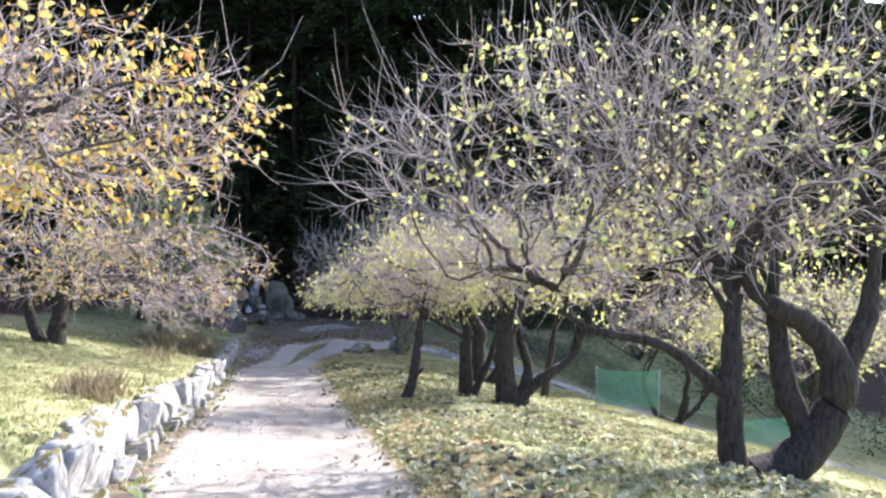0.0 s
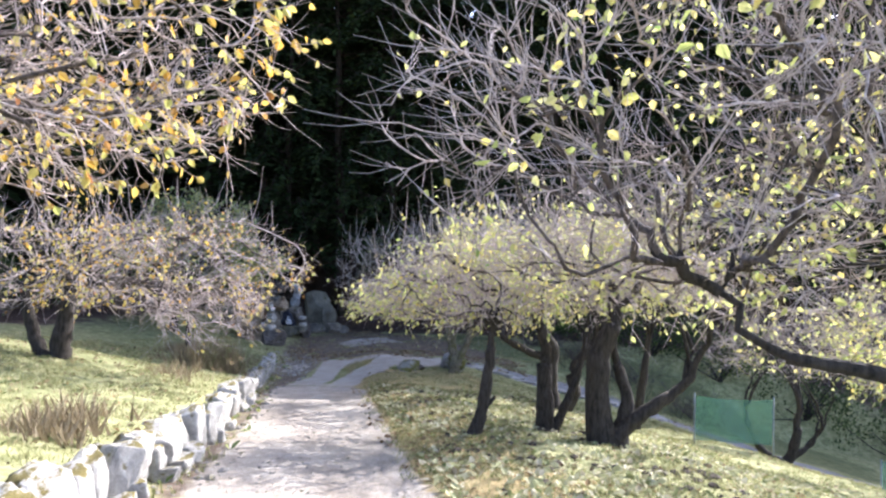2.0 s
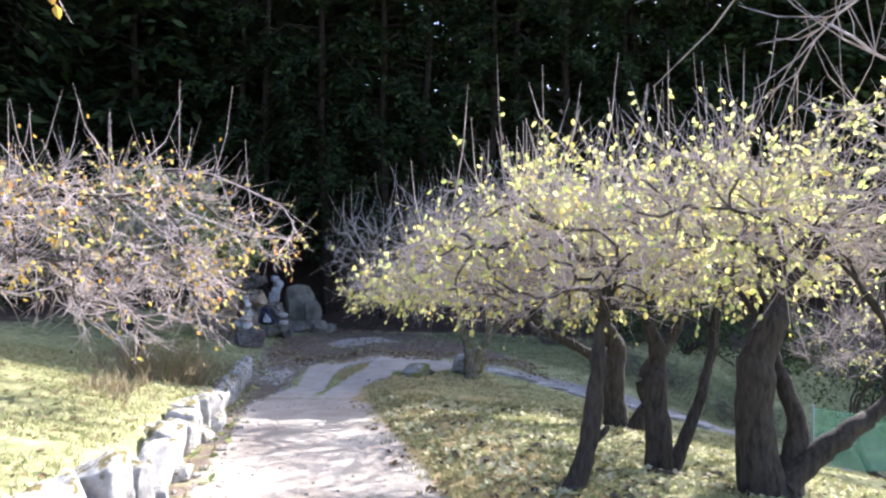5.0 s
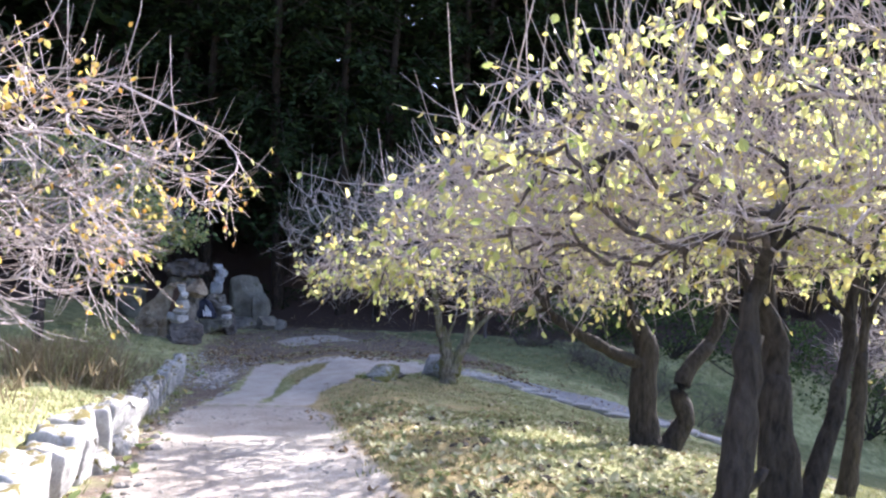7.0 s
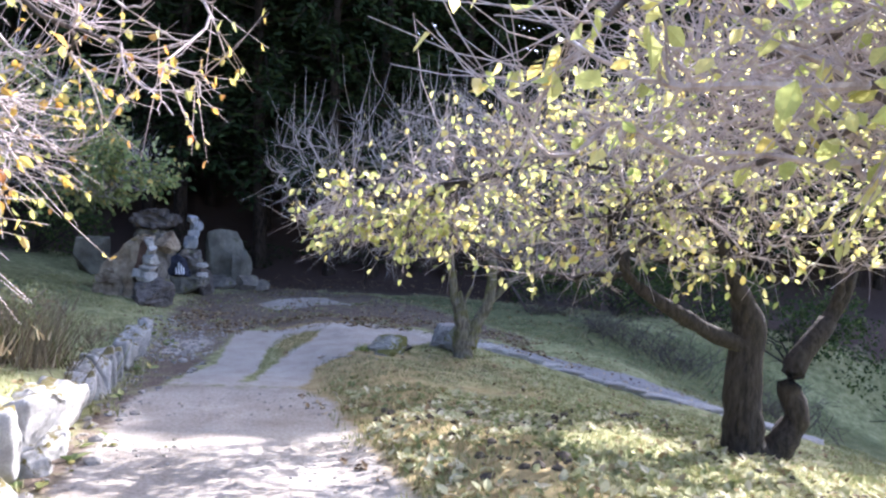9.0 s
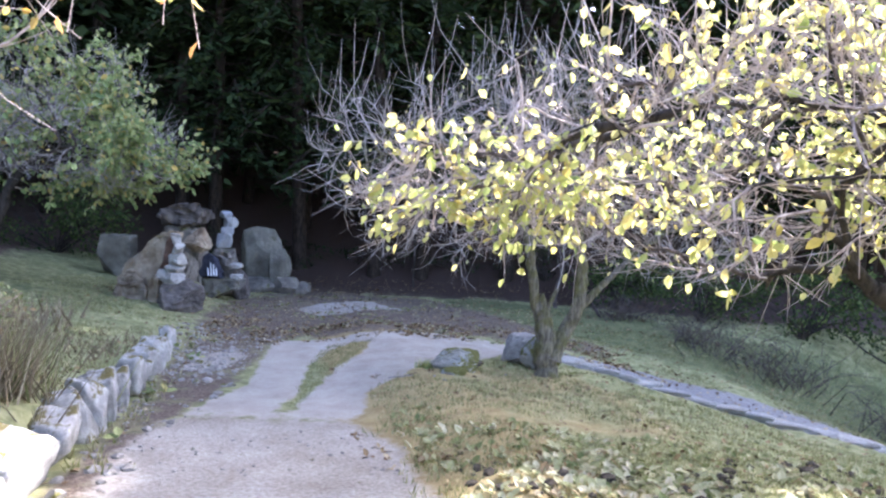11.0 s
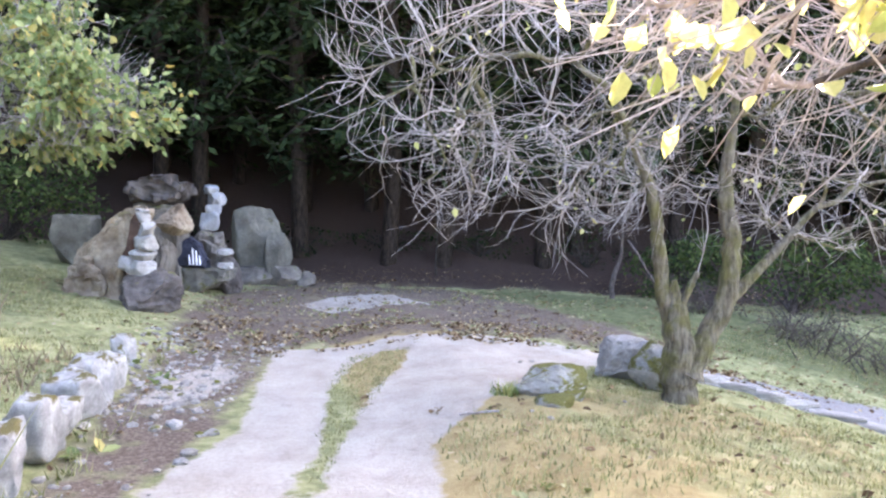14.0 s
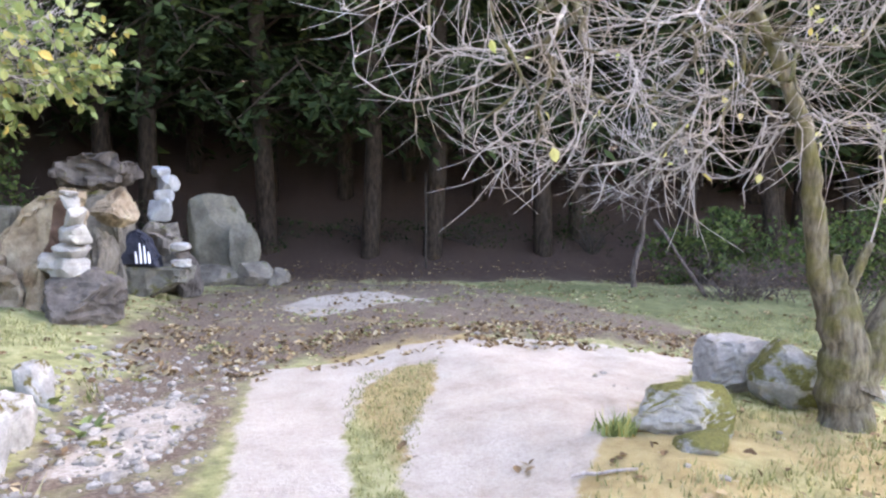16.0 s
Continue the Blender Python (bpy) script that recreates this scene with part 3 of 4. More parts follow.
hewn("boulder", "grey rock under the pale grey stack", GREYROCK, 33, [(-9.5, -2.45), (-9.45, -1.3), (-9.25, -1.08), (-8.88, -1.1), (-8.76, -1.4), (-8.72, -2.45)], 31.35, 31.95)
rock("dark_boulder", "small dark rock between the stacks", DARKROCK, 38, (-8.66, 31.6), (0.5, 0.5, 0.95), 70, blocky=0.3, rough=0.24)
LEDGE = -1.86
hewn("stone_ledge", "long mossy stone ledge below the dark stone", stone_mat("mossy_ledge", (0.12, 0.11, 0.09), (0.28, 0.26, 0.22), 0.6, 3, (0.13, 0.12, 0.04)), 34, [(-9.72, -2.45), (-9.76, -1.9), (-9.2, LEDGE), (-8.6, LEDGE + 0.01), (-8.38, -1.88), (-8.42, -2.12), (-8.8, -2.24), (-9.1, -2.45)], 30.6, 31.25, 0.035, 0.95)

marker = hewn("dark_marker_stone", "dark blue-black pointed stone with white strokes", BLUE, 36, [(-9.7, LEDGE - 0.03), (-9.64, -1.55), (-9.42, -1.27), (-9.26, -1.19), (-9.04, -1.38), (-8.86, -1.68), (-8.84, LEDGE - 0.03)], 30.66, 31.0, 0.02, 0.8, "marker stone")
for dx, dz, h in ((0.06, 0.1, 0.2), (0.13, 0.1, 0.34), (0.2, 0.1, 0.3), (0.27, 0.1, 0.2)):
    s = Soup()
    s.tube([(dx, -0.235, dz), (dx - 0.012, -0.23, dz + h * 0.5), (dx - 0.03, -0.215, dz + h)], [0.024, 0.022, 0.012], 6)
    part("white_stroke", s.mesh("white_stroke", WHITE), marker, "short white painted stroke")

lantern = tagged(new("small_stone_lantern"), "small pale stone lantern on the ledge, its shaded gap a dark block", "stone lantern")
lantern.location = (-8.53, 30.85, LEDGE - 0.03)
# the shade in the gap is a solid block of dark rock
for nm, w, z0, h, mt in (("base_stone", 0.32, 0.0, 0.17, PALEROCK), ("fire_box", 0.22, 0.15, 0.15, DARKROCK), ("cap_stone", 0.33, 0.28, 0.17, PALEROCK)):
    ob = part(nm, rock_mesh(nm, mt, int(z0 * 100) + 3, (w, w, h), 0.95, 0.03, 2, 2), lantern)
    ob.location = (0, 0, z0)


def stele():
    """An upright slab with a rounded head on a rough plinth, and a lower block beside it."""
    base = tagged(new("stone_monument"), "weathered grey stone monument with rounded head", "stone monument")
    part("slab", rock_mesh("slab", OLDWALL, 55, (1.12, 0.4, 1.56), 0.55, 0.12, 9), base).location = (-0.05, 0.1, 0.1)
    for nm, seed, loc, size, mt in (("side_block", 51, (0.48, -0.2, 0.1), (0.62, 0.4, 1.0), OLDWALL), ("plinth_stone", 52, (-0.1, -0.15, -0.12), (1.2, 0.7, 0.45), GREYROCK), ("plinth_stone", 53, (0.7, -0.35, -0.1), (0.85, 0.5, 0.48), GREYROCK), ("plinth_stone", 54, (1.12, -0.4, -0.08), (0.42, 0.35, 0.36), GREYROCK)):
        part(nm, rock_mesh(nm, mt, seed, size, 0.7, 0.14, 12), base).location = loc
    base.matrix_world = pose(-8.68, 34.0, land(-8.68, 34.0) + 0.06, 0, 0, 6) @ Matrix.Scale(1.17, 4)


stele()
rock("old_block", "dim grey concrete block behind the leaning slab", OLDWALL, 61, (-11.75, 31.0), (0.9, 0.6, 1.15), 5, blocky=0.95, rough=0.06, cuts=3, category="concrete block")

# ---- orchard trees ----


def plum(name, label, base, trunks, lobes, tips, leafy, leaf, seed, bark=None, twig=None, droop=0.0, shoots=60, leaf_size=0.08, lean_up=0.25):
    """A pruned fruit tree. trunks: polylines of (dx, dy, height, radius) from the base. lobes: (centre, radii, weight) of the crown in
    world metres. Each tip joins the nearest branch, so that boughs thicken towards the trunk."""
    r = np.random.default_rng(seed)
    bark, twig = bark or BARK, twig or TWIG
    root = np.array((base[0], base[1], land(*base) - 0.08))
    tree = tagged(new(name), label, "tree")
    tree.location = root
    pos, par, way, far = [], [], [], []

    def node(p, parent, direction, length):
        pos.append(p), par.append(parent), way.append(direction), far.append(length)
        return len(pos) - 1

    for line in trunks:
        s = Soup()
        pts = np.array([p[:3] for p in line], float)
        rad = np.array([p[3] for p in line], float)
        t = np.linspace(0, len(pts) - 1, (len(pts) - 1) * 5 + 1)
        fine = np.stack([[run(v, list(zip(range(len(pts)), pts[:, k]))) for v in t] for k in range(3)], 1)
        frad = np.interp(t, range(len(pts)), rad)
        fine[1:-1, :2] += r.normal(0, 0.012, (len(fine) - 2, 2)) * np.minimum(1, frad[1:-1, None] / 0.1)
        frad = frad * (1 + r.normal(0, 0.05, len(frad)))
        frad[0] *= 1.25
        s.tube(fine, frad, 10)
        part("trunk", s.mesh("trunk", bark, True), tree)
        last = -1
        for k in range(len(fine) // 2, len(fine)):
            d = fine[k] - fine[k - 1]
            last = node(fine[k] + root, last, d / np.linalg.norm(d), 0.15 * (len(fine) - k))
    for line in trunks:
        if line[-1][3] < 0.03:
            continue
        top = np.array(line[-1][:3]) + root
        aim = np.array(line[-1][:3]) - np.array(line[-2][:3])
        aim /= np.linalg.norm(aim)
        near = sorted(lobes, key=lambda b: np.linalg.norm(np.array(b[0]) - top))
        for j in range(3):
            c, radii, _ = near[j % min(2, len(near))] if line[-1][3] > 0.05 else near[0]
            d = r.normal(size=3) * (1, 1, 0.45)
            goal = np.array(c) + d / np.linalg.norm(d) * np.array(radii) * 0.6
            L = np.linalg.norm(goal - top)
            ctrl = top + aim * L * 0.45 + np.array((0, 0, 0.12 * L))
            steps = max(6, int(L / 0.2))
            pts = [top - aim * 0.08]
            for k in range(1, steps + 1):
                v = k / steps
                p = top * (1 - v) ** 2 + 2 * ctrl * v * (1 - v) + goal * v * v + r.normal(0, 0.03, 3) * (k < steps)
                dd = p - pts[-1]
                pts.append(p)
                node(p, -1, dd / np.linalg.norm(dd), 0.4 * np.linalg.norm(p - top))
            s = Soup()
            s.tube(np.array(pts) - root, np.linspace(line[-1][3] * (0.85 if j == 0 else 0.5), 0.01, len(pts)), 8)
            part("limb", s.mesh("limb", bark, True), tree)
            if line[-1][3] <= 0.05:
                break
    goals = []
    total = sum(w for *_, w in lobes)
    for centre, radii, w in lobes:
        for _ in range(int(0.8 * tips * w / total)):
            d = r.normal(size=3)
            d /= np.linalg.norm(d)
            d *= r.uniform(0.35, 1.0) ** 0.6
            g = np.array(centre) + d * np.array(radii)
            if g[2] > land(g[0], g[1]) + 0.75:
                goals.append(g)
    tops = np.array(pos)
    goals.sort(key=lambda g: np.linalg.norm(tops - g, axis=1).min())
    size = len(pos) + 8 * len(goals)
    P, W, D = np.zeros((size, 3)), np.zeros((size, 3)), np.zeros(size)
    n0 = len(pos)
    P[:n0], W[:n0], D[:n0] = pos, way, far
    branches, count = [], [0] * size
    par += [0] * (size - n0)
    n = n0
    for g in goals:
        gap = g - P[:n]
        dist = np.linalg.norm(gap, axis=1) + 1e-6
        bend = 1 - (gap * W[:n]).sum(1) / dist
        k = int(np.argmin(dist * (1 + 0.55 * bend) + 0.22 * D[:n]))
        d0, length = W[k], dist[k]
        steps = int(min(7, max(3, length / 0.22)))
        a, mid = P[k], P[k] + d0 * length * 0.42 + np.array((0, 0, length * (0.10 - droop * 0.2))) + r.normal(0, 0.045, 3) * length
        line, last = [a], k
        for j in range(1, steps + 1):
            s = j / steps
            p = a * (1 - s) ** 2 + 2 * mid * s * (1 - s) + g * s * s
            if j < steps:
                p = p + r.normal(0, 0.011, 3)
            dd = p - line[-1]
            L = np.linalg.norm(dd) + 1e-6
            line.append(p)
            P[n], W[n], D[n], par[n] = p, dd / L, D[last] + L, last
            last = n
            n += 1
        branches.append((line, list(range(n - steps, n)), k))
        q = last
        while q >= n0:
            count[q] += 1
            q = par[q]
        while q >= 0 and q < n0:
            count[q] += 1
            q = par[q] if par[q] != q else -1
    thin, stout = Soup(), Soup()
    leaves = Soup()
    big = 0
    for line, ids, k in branches:
        c = np.array([count[i] for i in ids], float)
        rad = 0.0026 + 0.0034 * np.sqrt(c - 0.6)
        rad = np.r_[rad[0] * 1.05, rad]
        if c[0] > tips / 28 and big < 10:
            big += 1
            s = Soup()
            s.tube(np.array(line) - root, rad, 8)
            part("limb", s.mesh("limb", bark, True), tree)
        else:
            (stout if c[0] > 7 else thin).tube(np.array(line) - root, rad, 5 if c[0] > 3 else 4)
    crown_mid = np.mean(goals, axis=0)
    cover = [noise.noise(tuple(b[0][-1] * 0.75 + seed)) for b in branches]
    for (line, ids, k), cv in zip(branches, cover):
        tipdir = line[-1] - line[-2]
        tipdir /= np.linalg.norm(tipdir) + 1e-9
        for _ in range(r.integers(2, 5)):
            j = r.integers(max(1, len(line) - 4), len(line))
            d = tipdir * 1.1 + r.normal(0, 0.42, 3) + np.array((0, 0, lean_up))
            d /= np.linalg.norm(d)
            L = r.uniform(0.15, 0.65)
            a = line[j]
            b = a + d * L * 0.5 + r.normal(0, 0.015, 3)
            e = b + (d + np.array((0, 0, 0.25 * (lean_up > 0) - 0.1))) * L * 0.5
            thin.tube(np.array([a, b, e]) - root, [0.0034, 0.0027, 0.0016], 3)
            m = r.poisson(max(0.0, 1.1 * leafy * (0.8 + 3.4 * cv)))
            for _ in range(m):
                s = r.uniform(0.15, 1.0)
                at = a + (e - a) * s
                hang = r.normal(0, 0.55, 3) + np.array((0, 0, -0.7)) + d * 0.4
                leaves.leaf(at - root, hang, r.normal(size=3), leaf_size * r.uniform(0.65, 1.25))
    high = [b for b in branches if b[0][-1][2] > crown_mid[2]]
    for _ in range(shoots):
        line = high[r.integers(len(high))][0]
        a = line[-1]
        L = r.uniform(0.4, 1.25)
        side = r.normal(0, 0.22, 3)
        b = a + np.array((side[0], side[1], 0.5)) * L
        e = b + np.array((side[0] * 0.4, side[1] * 0.4, 0.5)) * L
        thin.tube(np.array([a, b, e]) - root, [0.006, 0.0045, 0.0022], 4)
        for _ in range(r.poisson(leafy * 2.0)):
            at = a + (e - a) * r.uniform(0, 0.8)
            leaves.leaf(at - root, r.normal(0, 0.5, 3) + np.array((0, 0, -0.7)), r.normal(size=3), leaf_size * r.uniform(0.7, 1.25))
    if stout.n:
        tagged(part("branch_mass", stout.mesh("branch_mass", MIDBARK if bark is BARK else bark, True), tree), kind="stuff")
    tagged(part("twig_mass", thin.mesh("twig_mass", twig), tree), kind="stuff")
    if leaves.n:
        tagged(part("foliage", leaves.mesh("foliage", leaf), tree), kind="stuff")
    return tree


plum("plum_tree", "spreading plum tree with golden autumn leaves on the terrace", (-7.2, 8.0), [[(0, 0, 0, 0.19), (0.1, 0.05, 0.7, 0.16), (0.5, 0.0, 1.5, 0.13)]],
     [((-4.9, 7.9, 3.0), (2.7, 2.8, 1.25), 1.0), ((-6.6, 8.4, 3.1), (2.4, 2.6, 1.1), 0.6)], 1500, 0.95, LEAF_GOLD, 41, leaf_size=0.1, shoots=45)
plum("plum_tree", "old twin-trunk plum tree with thinning golden leaves on the terrace", (-8.6, 14.5), [[(0, 0, 0, 0.21), (0.05, 0, 0.6, 0.17), (0.1, 0.1, 1.25, 0.14)], [(-0.25, 0, 0, 0.15), (-0.5, 0, 0.5, 0.12), (-0.7, 0, 1.15, 0.1)]],
     [((-6.45, 14.6, 0.95), (2.55, 2.4, 1.1), 1.0), ((-9.4, 14.8, 1.0), (2.8, 2.4, 1.1), 0.7), ((-5.7, 14.3, 0.2), (1.0, 1.0, 0.75), 0.2)], 1350, 0.8, LEAF_GOLD, 42, droop=0.35, leaf_size=0.068, shoots=60)
plum("plum_tree", "large dark-trunked plum tree with yellow-green leaves on the bank", (3.75, 7.7),
     [[(-0.3, 0, 0, 0.17), (-0.38, 0, 0.8, 0.15), (-0.3, 0.1, 1.7, 0.12)], [(0.05, 0, 0, 0.26), (0.6, 0, 0.45, 0.22), (0.95, 0.05, 1.1, 0.2), (0.7, 0.1, 1.75, 0.16), (0.1, 0.1, 2.1, 0.12)], [(0.6, 0.05, 0.45, 0.17), (0.35, 0.2, 1.2, 0.14), (0.3, 0.3, 2.0, 0.1)], [(0.9, 0.05, 1.1, 0.15), (1.3, 0.2, 1.8, 0.12), (1.5, 0.3, 2.4, 0.09)], [(-0.36, 0, 0.95, 0.085), (-1.1, 0, 1.55, 0.065), (-1.95, 0.1, 1.72, 0.048)]],
     [((1.6, 7.7, 2.5), (3.2, 2.3, 1.6), 1.0), ((4.2, 8.0, 2.9), (3.2, 2.6, 1.6), 0.9), ((2.6, 9.8, 1.5), (2.6, 1.4, 1.3), 0.35)], 2400, 0.42, LEAF_LIME, 44, shoots=110, leaf_size=0.085)
plum("young_plum_tree", "slender leaning plum tree on the grass bank", (-0.72, 12.4), [[(0, 0, 0, 0.115), (0.14, 0, 0.42, 0.095), (0.2, 0, 0.8, 0.085), (0.27, 0.05, 1.4, 0.07)], [(0.17, 0, 0.5, 0.045), (0.27, -0.02, 0.58, 0.035), (0.33, -0.02, 0.66, 0.026)]],
     [((-0.9, 12.6, 0.68), (1.5, 1.1, 0.45), 1.0)], 230, 0.9, LEAF_LIME, 45, shoots=20, leaf_size=0.07)
plum("plum_tree", "leaning plum tree trunk with forked limbs on the bank", (0.5, 13.75), [[(0, 0, 0, 0.18), (-0.02, 0, 0.5, 0.15), (-0.04, 0.1, 1.2, 0.12)], [(0.12, 0, 0.12, 0.09), (0.42, 0.1, 0.7, 0.07), (0.6, 0.2, 1.2, 0.06)]],
     [((-0.5, 13.9, 0.85), (1.7, 1.6, 0.62), 1.0), ((0.8, 14.6, 1.1), (2.2, 1.5, 0.72), 0.8)], 640, 1.35, LEAF_LIME, 46, shoots=60, leaf_size=0.065)
plum("plum_tree", "thick old plum tree with split trunk and yellow-green crown", (1.35, 13.0), [[(0, 0, 0, 0.25), (-0.12, 0, 0.7, 0.2), (-0.12, 0, 1.4, 0.18), (0.12, 0, 1.95, 0.13)], [(0.15, 0, 0, 0.19), (0.35, 0.1, 0.7, 0.1), (0.2, 0.2, 1.3, 0.08)], [(0.15, -0.05, 0.2, 0.13), (0.6, -0.05, 0.6, 0.11), (1.0, 0, 0.85, 0.09)]],
     [((0.25, 13.0, 1.15), (2.5, 1.9, 0.82), 1.0), ((-1.9, 13.2, 0.6), (0.95, 0.9, 0.42), 0.22), ((2.6, 13.2, 1.45), (2.6, 2.0, 0.95), 0.8)], 1050, 1.35, LEAF_LIME, 47, shoots=100, leaf_size=0.065)
plum("plum_tree", "old plum tree with looped double trunk and thinning leaves", (1.05, 18.1), [[(0, 0, 0, 0.24), (-0.1, 0, 0.7, 0.2), (-0.05, 0.05, 1.5, 0.17), (-0.3, 0, 2.0, 0.1)], [(0.2, -0.05, 0, 0.17), (0.5, -0.05, 0.5, 0.14), (0.45, 0, 1.0, 0.13), (0.9, 0.1, 1.6, 0.1)], [(-0.05, 0, 1.25, 0.1), (-0.7, -0.1, 1.5, 0.085), (-1.4, -0.1, 1.9, 0.07)]],
     [((-0.9, 18.3, 0.45), (2.4, 2.0, 1.0), 1.0), ((-3.1, 18.6, 0.15), (0.95, 0.9, 0.42), 0.22), ((1.2, 17.8, 1.0), (2.9, 2.1, 1.3), 1.0)], 1600, 1.15, LEAF_LIME, 48, shoots=110, leaf_size=0.088)
plum("young_plum_tree", "thin dark plum trunk lower on the bank", (2.45, 15.9), [[(0, 0, 0, 0.1), (0.1, 0, 0.8, 0.085), (0.25, 0.1, 1.7, 0.06)]],
     [((2.6, 16.0, 0.9), (1.9, 1.5, 0.95), 1.0)], 480, 1.0, LEAF_LIME, 49, shoots=40)
plum("bare_plum_tree", "bare plum tree with mossy forked trunk and a broken snag", (-1.53, 23.75), [[(0, 0, 0, 0.21), (-0.02, 0, 0.35, 0.185), (-0.02, 0, 0.7, 0.17), (-0.08, 0, 1.05, 0.12), (-0.12, 0, 1.4, 0.026)], [(-0.1, 0.04, 0.85, 0.09), (-0.22, 0.04, 1.3, 0.08), (-0.32, 0.02, 1.85, 0.075), (-0.43, 0, 2.35, 0.062), (-0.68, 0, 2.95, 0.05)], [(0.06, 0, 0.4, 0.15), (0.3, 0, 0.88, 0.125), (0.45, 0, 1.28, 0.105), (0.48, 0.05, 1.85, 0.09), (0.42, 0.1, 2.4, 0.075), (0.46, 0.1, 3.05, 0.055)], [(0.4, 0, 1.12, 0.07), (0.68, 0, 1.43, 0.055), (1.15, 0.1, 1.9, 0.045)], [(-0.06, -0.03, 1.12, 0.04), (0.0, -0.05, 1.27, 0.036), (0.1, -0.06, 1.5, 0.027)]],
     [((-2.9, 23.8, 0.8), (3.0, 1.9, 1.4), 1.0), ((-0.6, 23.8, 1.5), (2.8, 2.0, 1.4), 1.0), ((0.5, 24.1, -0.3), (2.0, 1.5, 0.75), 0.55), ((-3.3, 23.8, -0.1), (1.7, 1.4, 0.75), 0.45)], 1350, 0.05, LEAF_LIME, 50, MOSSBARK, PALETWIG, droop=0.2, shoots=120)
plum("small_plum_tree", "small gnarled plum tree far down the slope", (6.9, 19.6), [[(0, 0, 0, 0.16), (0.25, 0, 0.3, 0.13), (0.4, 0, 1.0, 0.1)], [(0, 0, 0.1, 0.11), (-0.5, 0, 0.45, 0.09), (-0.75, 0, 0.9, 0.06)], [(0.1, 0, 0.15, 0.1), (0.6, 0, 0.5, 0.06)]],
     [((6.9, 19.6, -0.9), (2.0, 1.7, 0.8), 1.0)], 480, 0.4, LEAF_LIME, 51)
plum("plum_tree", "yellow-leaved plum tree down the slope in sunshine", (8.2, 14.6), [[(0, 0, 0, 0.17), (0.1, 0, 0.8, 0.15), (0.1, 0, 1.5, 0.11)]],
     [((7.8, 14.6, -0.1), (3.0, 2.4, 1.2), 1.0)], 760, 1.3, LEAF_LIME, 52)
plum("plum_tree", "yellow-leaved plum tree on the lower slope", (11.5, 20.5), [[(0, 0, 0, 0.17), (0.1, 0, 0.8, 0.15), (0.1, 0, 1.5, 0.11)]],
     [((11.2, 20.5, -1.0), (3.0, 2.4, 1.4), 1.0)], 700, 1.3, LEAF_LIME, 53)
plum("sapling", "bare leaning sapling at the forest edge", (0.3, 32.7), [[(0, 0, 0, 0.07), (-0.05, 0, 0.5, 0.06), (0.1, 0, 1.0, 0.05)]],
     [((0.3, 32.7, 0.0), (1.4, 1.1, 1.0), 1.0)], 110, 0.15, LEAF_SHRUB, 54, MIDBARK, PALETWIG)

# ---- evergreens, shrubs and forest ----


def leaf_cloud(leaves, centre, radii, count, size, r, hang=-0.3):
    for _ in range(count):
        d = r.normal(size=3)
        d *= r.uniform(0.5, 1.0) / np.linalg.norm(d)
        leaves.leaf(np.array(centre) + d * np.array(radii), r.normal(0, 0.6, 3) + np.array((0, 0, hang)), r.normal(size=3) + np.array((0, 0, 0.8)), size * r.uniform(0.6, 1.3))


def shrub(name, label, base, clumps, leaf, size, seed, stems=7, per=260, bark=None):
    r = np.random.default_rng(seed)
    root = np.array((base[0], base[1], land(*base) - 0.05))
    ob = tagged(new(name), label, "shrub")
    ob.location = root
    wood, leaves = Soup(), Soup()
    for c, radii in clumps:
        c = np.array(c, float)
        for _ in range(stems):
            e = c + r.normal(0, 0.4, 3) * np.array(radii)
            m = e * 0.5 + r.normal(0, 0.12, 3) + np.array((0, 0, 0.1))
            wood.tube([r.normal(0, 0.05, 3) * (1, 1, 0), m, e], [0.035, 0.022, 0.008], 5)
            for _ in range(4):
                q = m + (e - m) * r.uniform(0, 1)
                wood.tube([q, q + r.normal(0, 0.3, 3) * np.array(radii)], [0.008, 0.003], 3)
        for _ in range(max(3, per // 22)):
            d = r.normal(size=3)
            d *= r.uniform(0.55, 1.05) / np.linalg.norm(d)
            leaf_cloud(leaves, c + d * np.array(radii), np.array(radii) * 0.28, 22, size, r)
    tagged(part("branch_mass", wood.mesh("branch_mass", bark or BARK), ob), kind="stuff")
    tagged(part("foliage", leaves.mesh("foliage", leaf), ob), kind="stuff")
    return ob


plum("evergreen_tree", "broadleaf evergreen tree with green leaves over the stones", (-12.4, 26.8), [[(0, 0, 0, 0.16), (0.1, 0, 0.9, 0.13), (0.4, 0, 1.7, 0.1)], [(-0.2, 0.1, 0, 0.1), (0.0, 0.2, 0.9, 0.08), (-0.3, 0.2, 1.8, 0.06)]],
     [((-10.8, 27.0, 1.1), (2.1, 1.7, 1.1), 1.0), ((-9.5, 27.0, 0.85), (1.25, 1.1, 0.65), 0.5), ((-11.7, 27.3, 2.2), (2.4, 1.9, 1.3), 0.9), ((-13.4, 27.0, 1.5), (1.9, 1.6, 1.2), 0.5)], 1500, 3.0, LEAF_GREEN, 71, twig=PALETWIG, leaf_size=0.13, shoots=20, droop=0.2)
